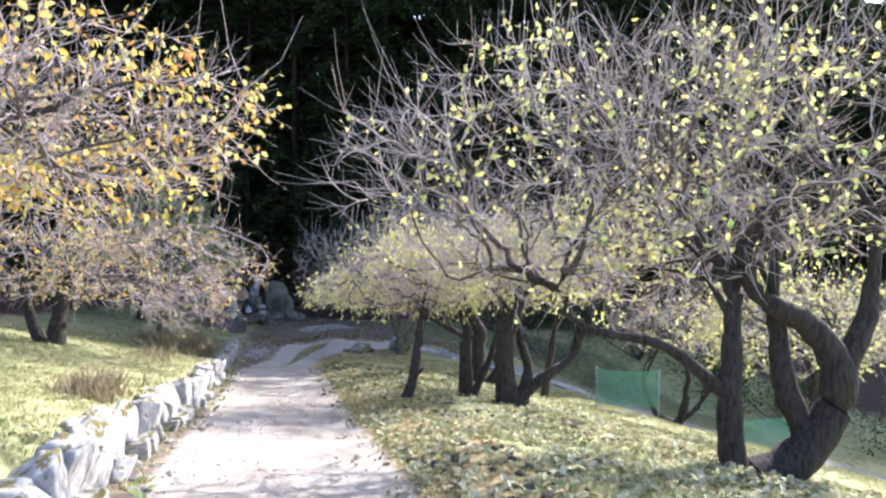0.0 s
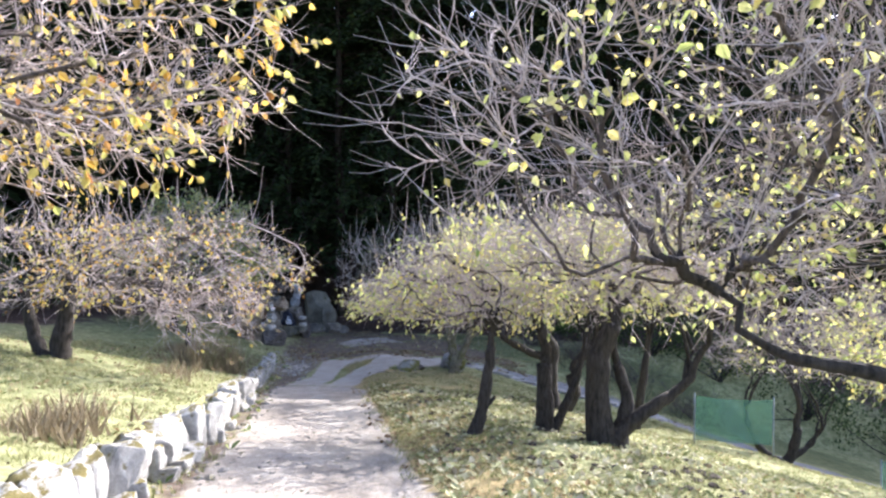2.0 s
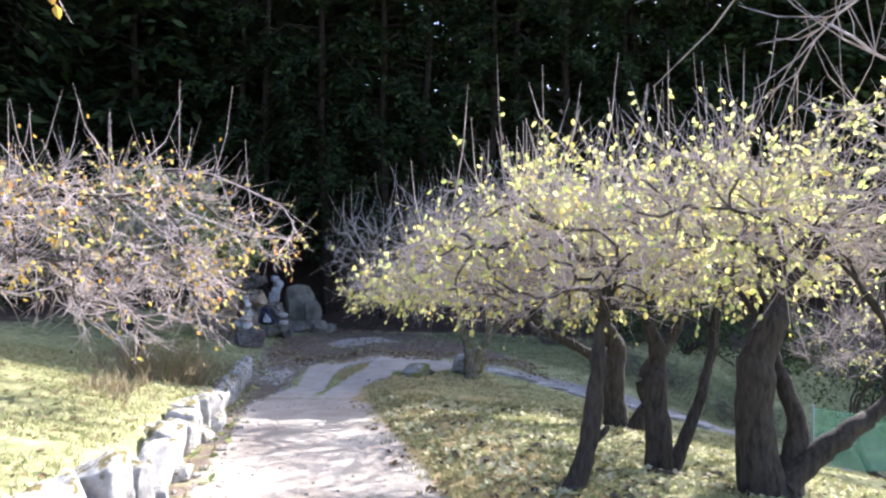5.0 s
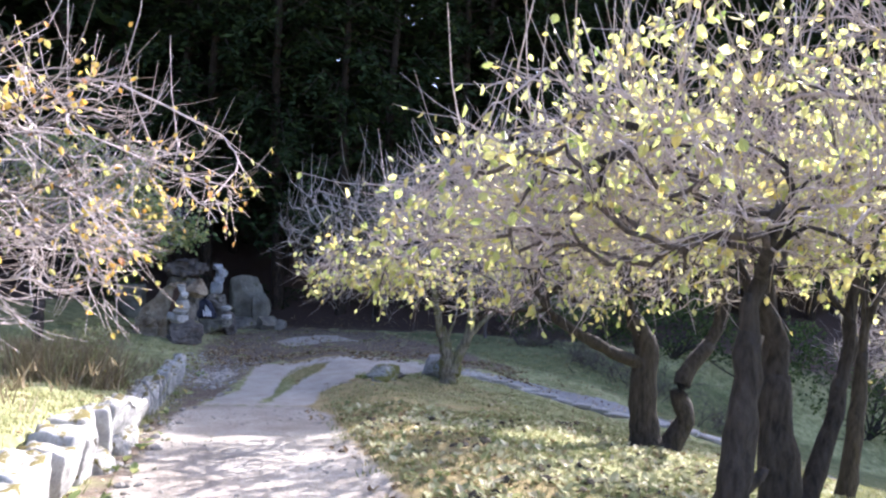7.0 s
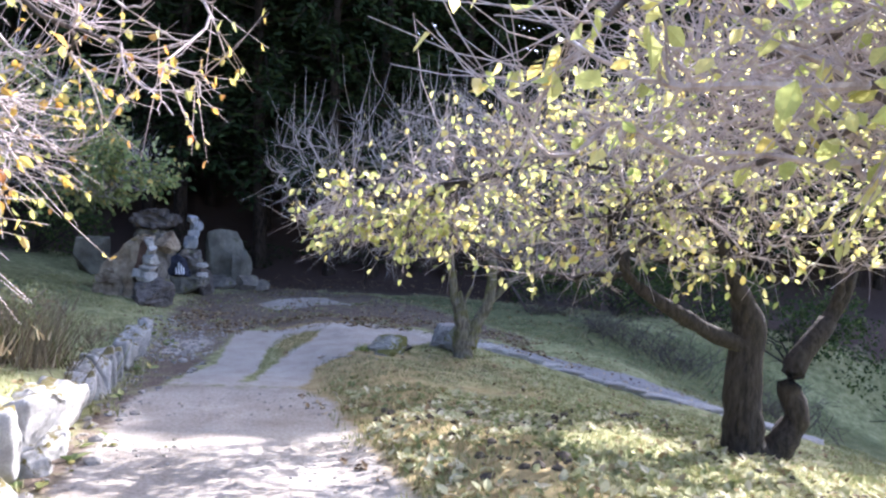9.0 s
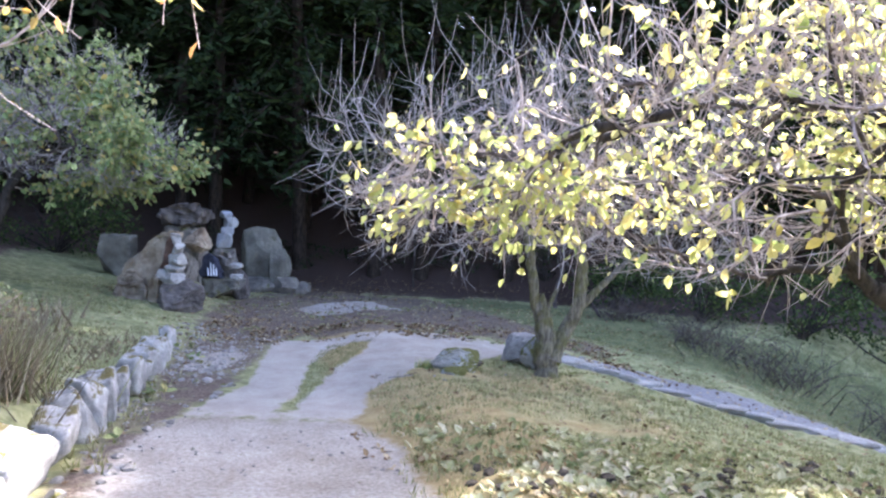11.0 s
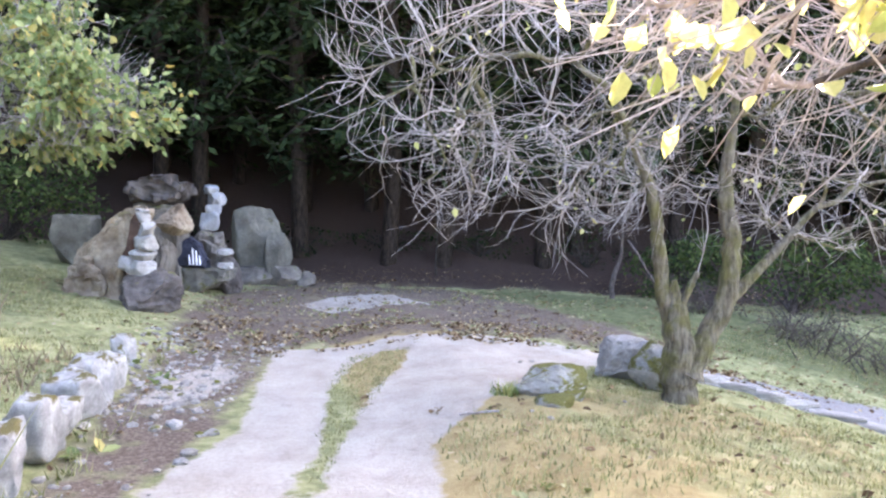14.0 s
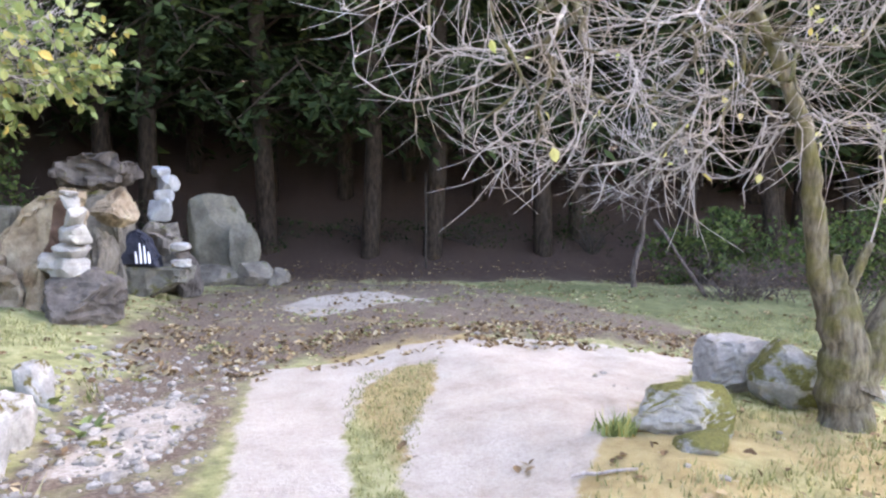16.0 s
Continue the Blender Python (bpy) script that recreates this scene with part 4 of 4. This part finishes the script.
for k, (x, y, w, h) in enumerate(((2.2, 33.6, 1.3, 1.4), (4.2, 31.8, 1.8, 1.5), (6.4, 30.6, 2.0, 1.7), (8.8, 29.4, 2.0, 1.8), (11.5, 28.2, 2.2, 2.0), (14, 26.5, 2.4, 2.2), (-14.5, 33.0, 2.0, 1.8), (-17, 28, 2.4, 2.0), (-18, 22, 2.4, 2.0), (16.5, 23, 2.4, 2.0))):
    shrub("shrub", "dark evergreen shrub at the forest edge", (x, y), [((0, 0, h * 0.55), (w, w * 0.8, h * 0.55)), ((w * 0.5, 0.2, h * 0.8), (w * 0.7, w * 0.6, h * 0.5))], LEAF_SHRUB, 0.11, 80 + k, 8, 1100)


for k, (x, y, w, h) in enumerate(((-8.2, 37.0, 1.5, 0.9), (-5.6, 37.6, 1.7, 0.8), (-2.6, 37.2, 1.6, 0.9), (0.6, 36.6, 1.7, 1.2), (-11.0, 36.4, 1.6, 1.3))):
    # takes the shade-darkened cedar colour
    shrub("undergrowth", "low undergrowth beneath the cedars, coloured dark for the forest shade", (x, y), [((0, 0, h * 0.5), (w, w * 0.7, h * 0.5))], LEAF_SHADED_CEDAR, 0.09, 120 + k, 8, 420)


def conifer_meshes(seed, height, bare, gap, along, each, size, slim=0.2):
    """One cedar: a tapered bole with drooping boughs that carry flat sprays; the lower bole is bare."""
    r = np.random.default_rng(seed)
    wood, boughs, sprays = Soup(), Soup(), []
    zs = np.linspace(0, height, 9)
    wood.tube([(r.normal(0, 0.05), r.normal(0, 0.05), z) for z in zs], 0.17 * (1 - zs / height * 0.9), 8)
    for z in np.arange(height * bare, height * 0.99, gap):
        s = 1 - (z / height) ** 1.6
        for _ in range(2):
            a = r.uniform(0, 2 * math.pi)
            L = (0.5 + 2.4 * s) * r.uniform(0.55, 1.2)
            out = np.array((math.cos(a), math.sin(a), 0))
            b = np.array((0, 0, z))
            m = b + out * L * 0.55 + np.array((0, 0, 0.12 * L))
            e = b + out * L + np.array((0, 0, -0.25 * L))
            boughs.tube([b, m, e], [0.03, 0.02, 0.006], 3)
            for s2 in np.linspace(0.3, 1.0, along):
                q = b * (1 - s2) ** 2 + 2 * m * s2 * (1 - s2) + e * s2 * s2
                side = np.cross(out, (0, 0, 1))
                for _ in range(each):
                    tip = side * r.choice((-1, 1)) * r.uniform(0.2, 0.9) + out * 0.6 + r.normal(0, 0.3, 3) + np.array((0, 0, -0.35))
                    tip /= np.linalg.norm(tip)
                    w = np.cross(tip, r.normal(0, 0.5, 3) + np.array((0, 0, 1.0)))
                    k = size * r.uniform(0.5, 1.4)
                    w *= slim * k / (np.linalg.norm(w) + 1e-6)
                    at = q + r.normal(0, 0.14, 3)
                    sprays.append((at, at + tip * k * 0.45 + w, at + tip * k, at + tip * k * 0.45 - w))
    n = len(sprays)
    leaves = mesh_of("foliage", np.array(sprays).reshape(-1, 3), [(4 * i, 4 * i + 1, 4 * i + 2, 4 * i + 3) for i in range(n)], LEAF_SHADED_CEDAR)
    return wood.mesh("trunk", SHADED_CEDARBARK, True), boughs.mesh("bough_mass", SHADED_CEDARBARK), leaves


FINE = [conifer_meshes(220 + k, 16.0, 0.15, 0.26, 11, 9, 0.24, 0.15) for k in range(3)]
NEAR = [conifer_meshes(200 + k, 16.0, 0.13, 0.3, 8, 4, 0.46) for k in range(3)]
BACK = [conifer_meshes(210 + k, 16.0, 0.08, 0.5, 6, 3, 0.95) for k in range(3)]
rf = random.Random(9)
spots = []
for row, (y0, step) in enumerate(((37.4, 2.3), (40.8, 2.6), (45, 3.4), (51, 4.2), (58, 5.5))):
    x = -34.0 - row
    while x < 56:
        spots.append((x + rf.uniform(-0.8, 0.8), y0 + rf.uniform(-1.0, 1.0) + 0.012 * (x + 6) ** 2 * 0.15, row))
        x += step * rf.uniform(0.85, 1.2)
spots = [p for p in spots if p[2] or not 6 < p[0] < 19.5]
spots += [(x + rf.uniform(-0.3, 0.3), 37.6 + rf.uniform(-0.5, 0.5), 0) for x in np.arange(6.3, 19.4, 1.15)]
for y in np.arange(12, 36, 3.2):
    spots += [(-20.5 - rf.uniform(0, 1.5), y, 1), (-25 - rf.uniform(0, 1.5), y + 1.5, 2)]
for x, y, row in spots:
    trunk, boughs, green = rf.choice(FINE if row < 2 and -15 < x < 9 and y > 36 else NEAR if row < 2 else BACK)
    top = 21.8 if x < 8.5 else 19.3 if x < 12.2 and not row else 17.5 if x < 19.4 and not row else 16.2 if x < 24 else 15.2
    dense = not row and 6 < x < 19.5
    tree = tagged(new("cedar_tree"), "tall cedar with drooping sprays, coloured dark for the forest shade", "tree", "forest cedars")
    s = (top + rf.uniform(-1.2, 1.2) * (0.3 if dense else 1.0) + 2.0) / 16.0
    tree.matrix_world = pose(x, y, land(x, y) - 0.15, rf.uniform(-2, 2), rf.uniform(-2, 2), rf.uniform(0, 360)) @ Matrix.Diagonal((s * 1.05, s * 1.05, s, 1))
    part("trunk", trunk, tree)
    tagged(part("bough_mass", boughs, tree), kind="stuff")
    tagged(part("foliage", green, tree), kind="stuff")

# ---- slender forest-edge stems, poles and nets ----


def pole(name, label, a, b, radius, mat, category):
    a, b = np.array(a, float), np.array(b, float)
    s = Soup()
    t = np.linspace(0, 1, 6)[:, None]
    pts = (b - a) * t
    pts[1:-1] += np.random.default_rng(len(name)).normal(0, radius * 0.4, (4, 3))
    s.tube(pts, np.linspace(radius, radius * 0.75, 6), 7)
    ob = tagged(new(name, s.mesh(name, mat, True)), label, category)
    ob.location = a
    return ob


pole("leaning_pole", "weathered wooden pole leaning at the forest edge", (1.35, 31.6, land(1.35, 31.6) - 0.05), (0.35, 31.9, -1.0), 0.04, MIDBARK, "pole")
pole("dead_stem", "thin dead upright stem before the forest", (-4.0, 35.5, land(-4.0, 35.5) - 0.1), (-4.02, 35.6, 0.1), 0.03, BARK, "stem")
pole("tree_stump", "dark thin dead trunk standing in the terrace grass", (-9.1, 20.8, land(-9.1, 20.8) - 0.05), (-9.02, 20.85, land(-9.1, 20.8) + 1.1), 0.085, BARK, "stump")
pole("fallen_twig", "thin broken twig lying on the concrete edge", (-3.95, 22.7, land(-3.95, 22.7) + 0.03), (-3.6, 22.6, land(-3.6, 22.6) + 0.05), 0.012, PALETWIG, "branch")


def net_panel(label, at, width, height, turn):
    base = tagged(new("netting_panel"), label, "net panel")
    base.matrix_world = pose(at[0], at[1], land(*at) - 0.05, 0, 0, turn)
    for x in (-width / 2, width / 2):
        s = Soup()
        s.tube([(x, 0, 0), (x, 0, height + 0.05)], [0.018, 0.016], 8)
        part("post", s.mesh("post", METAL, True), base)
    s = Soup()
    n, m = 24, 14

    def sag(i, j):
        a, b = i / n, j / m
        return (-width / 2 + width * a, 0.05 * math.sin(a * 9 + b * 3) * math.sin(math.pi * a), 0.22 + (height - 0.22) * b - 0.06 * math.sin(math.pi * a) * b)

    grid = [[sag(i, j) for i in range(n + 1)] for j in range(m + 1)]
    flat = [p for row in grid for p in row]
    faces = [(j * (n + 1) + i, j * (n + 1) + i + 1, (j + 1) * (n + 1) + i + 1, (j + 1) * (n + 1) + i) for j in range(m) for i in range(n)]
    s.add(flat, faces)
    s.add([(x, y + 0.004, z) for x, y, z in flat], [f[::-1] for f in faces])
    part("net", s.mesh("net", NET_CLOTH, True), base, "sagging translucent green netting")


def net_cloth():
    m, nt, bsdf = shader("green_net_cloth", 0.8)
    n = noise_node(nt, 9, 5)
    c = ramp(nt, n.outputs["Fac"], [(0.35, (0.08, 0.21, 0.155)), (0.7, (0.19, 0.38, 0.30))]).outputs["Color"]
    nt.links.new(c, bsdf.inputs["Base Color"])
    clear = nt.nodes.new("ShaderNodeBsdfTransparent")
    ms = nt.nodes.new("ShaderNodeMixShader")
    ms.inputs[0].default_value = 0.62
    nt.links.new(bsdf.outputs[0], ms.inputs[1])
    nt.links.new(clear.outputs[0], ms.inputs[2])
    nt.links.new(ms.outputs[0], nt.nodes["Material Output"].inputs["Surface"])
    return m


NET_CLOTH = net_cloth()
net_panel("green netting panel on thin posts around a seedling", (4.85, 17.2), 1.6, 1.2, -8)
net_panel("green netting panel further along the slope", (8.2, 16.4), 1.7, 1.0, 12)

# ---- ground cover ----


def tufts(name, label, spots, height, blades, mat, seed, spread=0.05, category="grass", blade=0.0):
    r = np.random.default_rng(seed)
    n = len(spots) * blades
    base = np.repeat(np.array(spots), blades, 0) + np.c_[r.normal(0, spread, (n, 2)), np.zeros(n)]
    ang = r.uniform(0, 2 * np.pi, n)
    h = height * r.uniform(0.4, 1.25, n)
    lean = np.c_[np.cos(ang + 1), np.sin(ang + 1)] * (h * r.uniform(0.2, 0.9, n))[:, None]
    w = np.c_[np.cos(ang), np.sin(ang)] * (blade or 0.004 + height * 0.05)
    v = np.zeros((n, 3, 3))
    v[:, 0, :2], v[:, 1, :2], v[:, 2, :2] = base[:, :2] - w, base[:, :2] + w, base[:, :2] + lean
    v[:, :2, 2] = base[:, 2:3] - 0.01
    v[:, 2, 2] = base[:, 2] + h
    me = bpy.data.meshes.new(name)
    me.vertices.add(n * 3)
    me.vertices.foreach_set("co", v.ravel())
    me.loops.add(n * 3)
    me.loops.foreach_set("vertex_index", np.arange(n * 3))
    me.polygons.add(n)
    me.polygons.foreach_set("loop_start", np.arange(0, n * 3, 3))
    me.update(calc_edges=True)
    me.materials.append(mat)
    return tagged(new(name, me), label, category, kind="stuff")


def scatter(count, seed, test, x0=-12, x1=8, y0=3, y1=30):
    r = np.random.default_rng(seed)
    out = []
    for x, y in zip(r.uniform(x0, x1, count), r.uniform(y0, y1, count)):
        u = x - middle(y)
        if test(x, y, u, noise.noise((x * 0.8, y * 0.8, seed))):
            out.append((x, y, lumpy(x, y)))
    return out


TRACK = [(middle(v) + 1.5, v) for v in (3, 10, 15, 19, 22.0)] + [(-3.85, 22.8), (-3.25, 23.7), (-2.4, 25.0), (-1.6, 25.9), (-1.3, 26.8), (-6.35, 26.05), (-6.1, 24), (-6.4, 20.6), (-5.0, 15), (-2.4, 5)]


def off_track(spots):
    p = np.array(spots)
    return p[inside(p[:, 0], p[:, 1], TRACK) < -0.06]


def on_lane(x, y):
    return y > 25.9 - 0.75 * (x + 1.4) - 0.3 and y < 29.5 - 0.75 * (x + 1.4) and x > -1.8


tufts("grass", "short pale green grass on the banks and terrace", off_track(scatter(90000, 1, lambda x, y, u, n: (u > 1.45 or u < -1.75) and not on_lane(x, y) and not (y > 26 and -8.5 < x < 0) and n > -0.25)), 0.05, 4, GRASS, 2)
tufts("grass", "taller tufts of grass along the stone edge", scatter(5000, 3, lambda x, y, u, n: -1.35 < u < -1.0 and n > -0.1, -8, -1, 3, 26), 0.10, 5, GRASS, 4, 0.03)
tufts("grass", "mossy grass strip between the concrete wheel tracks", scatter(6000, 5, lambda x, y, u, n: -5.08 - 0.1 * (y - 22) + 0.1 * max(0, y - 24.2) ** 2 < x < -4.95 + 0.12 * max(0, y - 22.4) ** 1.1 and 21.3 < y < 25.8, -6, -3.5, 20.5, 26), 0.035, 4, GRASS, 6, 0.03)
tufts("dry_grass", "tall brown dry grass on the shaded terrace", scatter(1300, 7, lambda x, y, u, n: -4.2 < u < -1.9 and 18 < y < 24.5 and n > -0.2, -12, -5, 17, 25), 0.15, 5, DRYGRASS, 8, 0.06)
tufts("dry_weeds", "clump of dry reddish weeds above the stone edge", [(-4.75 + 0.22 * random.gauss(0, 1), 8.7 + 0.3 * random.gauss(0, 1), land(-4.75, 8.7)) for _ in range(90)], 0.3, 5, DRYGRASS, 9, 0.05)
tufts("dry_weeds", "brown dry weeds on the stone edge", [(-6.9 + 0.4 * random.gauss(0, 1), 15.6 + 0.6 * random.gauss(0, 1), land(-6.9, 15.6)) for _ in range(90)], 0.2, 5, DRYGRASS, 19, 0.05)
tufts("grass_tuft", "dark green grass tuft beside the mossy rock", [(-3.45 + 0.06 * random.gauss(0, 1), 23.35 + 0.06 * random.gauss(0, 1), land(-3.45, 23.35)) for _ in range(30)], 0.13, 5, LEAF_GREEN, 10, 0.03)


def fallen(name, label, spots, size, mat, seed):
    r = np.random.default_rng(seed)
    s = Soup()
    for p in spots:
        d = r.normal(size=3) * (1, 1, 0.25)
        s.leaf(np.array(p) + (0, 0, 0.008), d, np.array((0, 0, 1.0)) + r.normal(0, 0.35, 3), size * r.uniform(0.6, 1.3), 0.7)
    return tagged(new(name, s.mesh(name, mat)), label, "fallen leaves", kind="stuff")


fallen("fallen_leaves", "brown and straw fallen leaves on the ground", off_track(scatter(26000, 11, lambda x, y, u, n: (abs(u) > 1.0 or (y > 26.2)) and n > -0.2 and random.random() < (0.9 if y > 26.5 else 0.4), -11, 6, 4, 36)), 0.07, LITTER, 12)


def pebbles(name, label, spots, lo, hi, mat, seed):
    r = random.Random(seed)
    kinds = []
    for k in range(5):
        me = rock_mesh("pebble", mat, 300 + k, (1, 1, 0.7), 0.3, 0.15, 4, 1)
        kinds.append((np.array([v.co[:] for v in me.vertices]), [tuple(p.vertices) for p in me.polygons]))
        bpy.data.meshes.remove(me)
    s = Soup()
    for p in spots:
        v, f = r.choice(kinds)
        k = lo + (hi - lo) * r.random() ** 2.5
        a = r.uniform(0, 6.28)
        m = np.array(((math.cos(a), -math.sin(a), 0), (math.sin(a), math.cos(a), 0), (0, 0, 1))) * k
        s.add(v @ m.T + np.array(p) - (0, 0, 0.25 * k), f)
    return tagged(new(name, s.mesh(name, mat)), label, "gravel", kind="stuff")


pebbles("rubble", "loose pale rubble along the foot of the stone edge", scatter(5200, 13, lambda x, y, u, n: -1.4 < u < -0.75 + 0.5 * ease(20, 22, y) and n > -0.25, -9, 0, 3, 27), 0.03, 0.14, RUBBLE, 14)
pebbles("gravel", "scattered small stones on the track", scatter(6000, 15, lambda x, y, u, n: abs(u) < 1.6 and n > -0.1 and (y < 20.5), -8, 1, 3, 24), 0.012, 0.045, RUBBLE, 16)
pebbles("loose_stones", "pale stones scattered in grass and clearing", scatter(700, 17, lambda x, y, u, n: (1.5 < u < 6 and n > 0.1) or (26 < y < 31 and -3 < u < 5 and n > 0), -9, 5, 8, 31), 0.02, 0.09, RUBBLE, 18)


def weeds(name, label, spots, size, mat, seed):
    """Low rosettes of broad leaves."""
    r = np.random.default_rng(seed)
    s = Soup()
    for p in spots:
        for _ in range(r.integers(2, 5)):
            a = r.uniform(0, 2 * math.pi)
            d = np.array((math.cos(a), math.sin(a), r.uniform(0.1, 0.9)))
            s.leaf(np.array(p) + r.normal(0, 0.02, 3) * (1, 1, 0), d, np.array((0, 0, 1.0)) + r.normal(0, 0.3, 3), size * r.uniform(0.5, 1.4), 0.6)
    return tagged(new(name, s.mesh(name, mat)), label, "weeds", kind="stuff")


LEAF_WEED = leaf_mat("weed_leaf", [(0.0, (0.14, 0.17, 0.06)), (0.4, (0.28, 0.30, 0.13)), (0.75, (0.42, 0.40, 0.23)), (1.0, (0.30, 0.20, 0.10))], 0.3, 0.7)
weeds("low_weeds", "low pale broad-leaved weeds over the grass bank", off_track(scatter(9000, 21, lambda x, y, u, n: 1.6 < u < 8 and y < 21 and n > -0.1, -4, 7, 4, 21)), 0.075, LEAF_WEED, 22)
weeds("low_weeds", "pale weeds and leaves on the terrace grass", scatter(3500, 23, lambda x, y, u, n: -6 < u < -1.75 and n > 0, -11, -2, 4, 24), 0.07, LEAF_WEED, 24)
weeds("low_weeds", "patchy green weeds in the leaf-strewn clearing", scatter(2500, 25, lambda x, y, u, n: 26.5 < y < 34 and n > 0.12, -10, 1, 26, 34), 0.06, LEAF_WEED, 26)
weeds("ferns", "green weeds in rubble at the foot of the stone edge", scatter(900, 27, lambda x, y, u, n: -1.4 < u < -0.85 and n > 0.0, -8, -1, 4, 25), 0.12, LEAF_GREEN, 28)
SOIL = plain("dark_soil", (0.06, 0.048, 0.036), 0.95, 0.4, 20)
pebbles("soil_clods", "dark clods of turned soil on the grass bank", off_track(scatter(5200, 29, lambda x, y, u, n: 1.7 < u < 6.5 and 5 < y < 20 and n > 0.05, -4, 6, 5, 20)), 0.03, 0.13, SOIL, 30)


def brush(name, label, base, wide, high, count, seed):
    """A tangle of dead arching stems."""
    r = np.random.default_rng(seed)
    root = np.array((base[0], base[1], land(*base) - 0.03))
    ob = tagged(new(name), label, "brushwood")
    ob.location = root
    s = Soup()
    for _ in range(count):
        a = np.array((r.normal(0, wide * 0.4), r.normal(0, wide * 0.3), 0))
        a[2] = land(root[0] + a[0], root[1] + a[1]) - root[2] - 0.05
        d = np.array((r.normal(0, 0.6), r.normal(0, 0.5), 1.0)) * high * r.uniform(0.4, 1.0)
        e = a + d + np.array((r.normal(0, 0.3), r.normal(0, 0.3), -0.3 * high * r.random()))
        m = a + d * 0.6 + r.normal(0, 0.08, 3)
        s.tube([a, m, e], [0.012, 0.008, 0.003], 4)
        for _ in range(4):
            q = a + (e - a) * r.uniform(0.3, 1)
            s.tube([q, q + r.normal(0, 0.22, 3) + np.array((0, 0, 0.1))], [0.005, 0.002], 3)
    tagged(part("stem_mass", s.mesh("stem_mass", MIDBARK), ob), kind="stuff")


for k, (x, y, w, h) in enumerate(((3.4, 29.6, 1.2, 1.0), (5.0, 28.6, 1.4, 1.2), (7.2, 27.2, 1.6, 1.2), (1.9, 31.2, 0.9, 0.9))):
    brush("brushwood", "tangle of dead grey brush at the forest edge", (x, y), w, h, 60, 400 + k)

def clump(x, y, sx, sy, count, seed):
    q = random.Random(seed)
    return [(px, py, land(px, py)) for px, py in ((x + sx * q.gauss(0, 1), y + sy * q.gauss(0, 1)) for _ in range(count))]


tufts("dry_bush", "tall tangled tan dry grass clump behind the stone edge", clump(-7.45, 18.9, 0.26, 0.42, 420, 5), 0.6, 7, DRYGRASS, 43, 0.05, "shrub", 0.009)
tufts("dry_bush", "olive weed stems growing through the dry clump", clump(-7.45, 19.0, 0.26, 0.42, 160, 6), 0.66, 5, GRASS, 44, 0.05, "shrub", 0.011)
tufts("dry_bush", "tan dried bush on the shaded terrace grass", [(-9.6 + 0.45 * random.gauss(0, 1), 22.4 + 0.6 * random.gauss(0, 1), land(-9.6, 22.4)) for _ in range(220)], 0.4, 6, DRYGRASS, 41, 0.06, "shrub")
tufts("grass", "ragged tufts of grass overhanging the track edge", scatter(9000, 43, lambda x, y, u, n: 1.3 < u < 1.75 and y < 20.5 and n > -0.15 and random.random() < ease(1.2, 1.6, u), -6, 1.5, 3, 23), 0.075, 5, GRASS, 44, 0.04)
weeds("leaf_drift", "pale fallen leaves drifted along the track edge", scatter(2600, 45, lambda x, y, u, n: 1.15 < u < 1.9 and y < 24 and n > 0, -6, 1.5, 3, 24), 0.07, LITTER, 46)
weeds("leaf_drift", "brown leaves drifted across the end of the concrete", scatter(1800, 47, lambda x, y, u, n: 25.6 < y < 28.5 and n > -0.1 and inside(np.array([x]), np.array([y]), TRACK)[0] < 0.1, -8, 1, 25.6, 28.5), 0.07, LITTER, 48)
weeds("low_weeds", "pale sunlit tufts of broad weeds and dead leaves on the bank", off_track(scatter(7000, 49, lambda x, y, u, n: 1.6 < u < 7 and 5 < y < 20 and n > -0.15, -4, 6, 5, 20)), 0.09, leaf_mat("bleached_leaf", [(0.0, (0.34, 0.35, 0.17)), (0.5, (0.52, 0.50, 0.30)), (0.9, (0.62, 0.57, 0.42)), (1.0, (0.25, 0.17, 0.09))], 0.3, 0.7), 50)
shrub("dry_shrub", "tangled tan and olive shrub behind the stone edge", (-7.4, 19.1), [((0, -0.3, 0.5), (0.45, 0.6, 0.42)), ((-0.25, 0.5, 0.48), (0.45, 0.6, 0.4))], LEAF_WEED, 0.055, 131, 26, 650, DRYSTEM)
pebbles("rubble", "small pale rubble strewn between the stone edge and the concrete", off_track(scatter(2000, 51, lambda x, y, u, n: 20.5 < y < 26.6 and -1.6 < u < 0.4 and n > -0.3, -8.6, -5, 20.5, 26.6)), 0.02, 0.1, RUBBLE, 52)
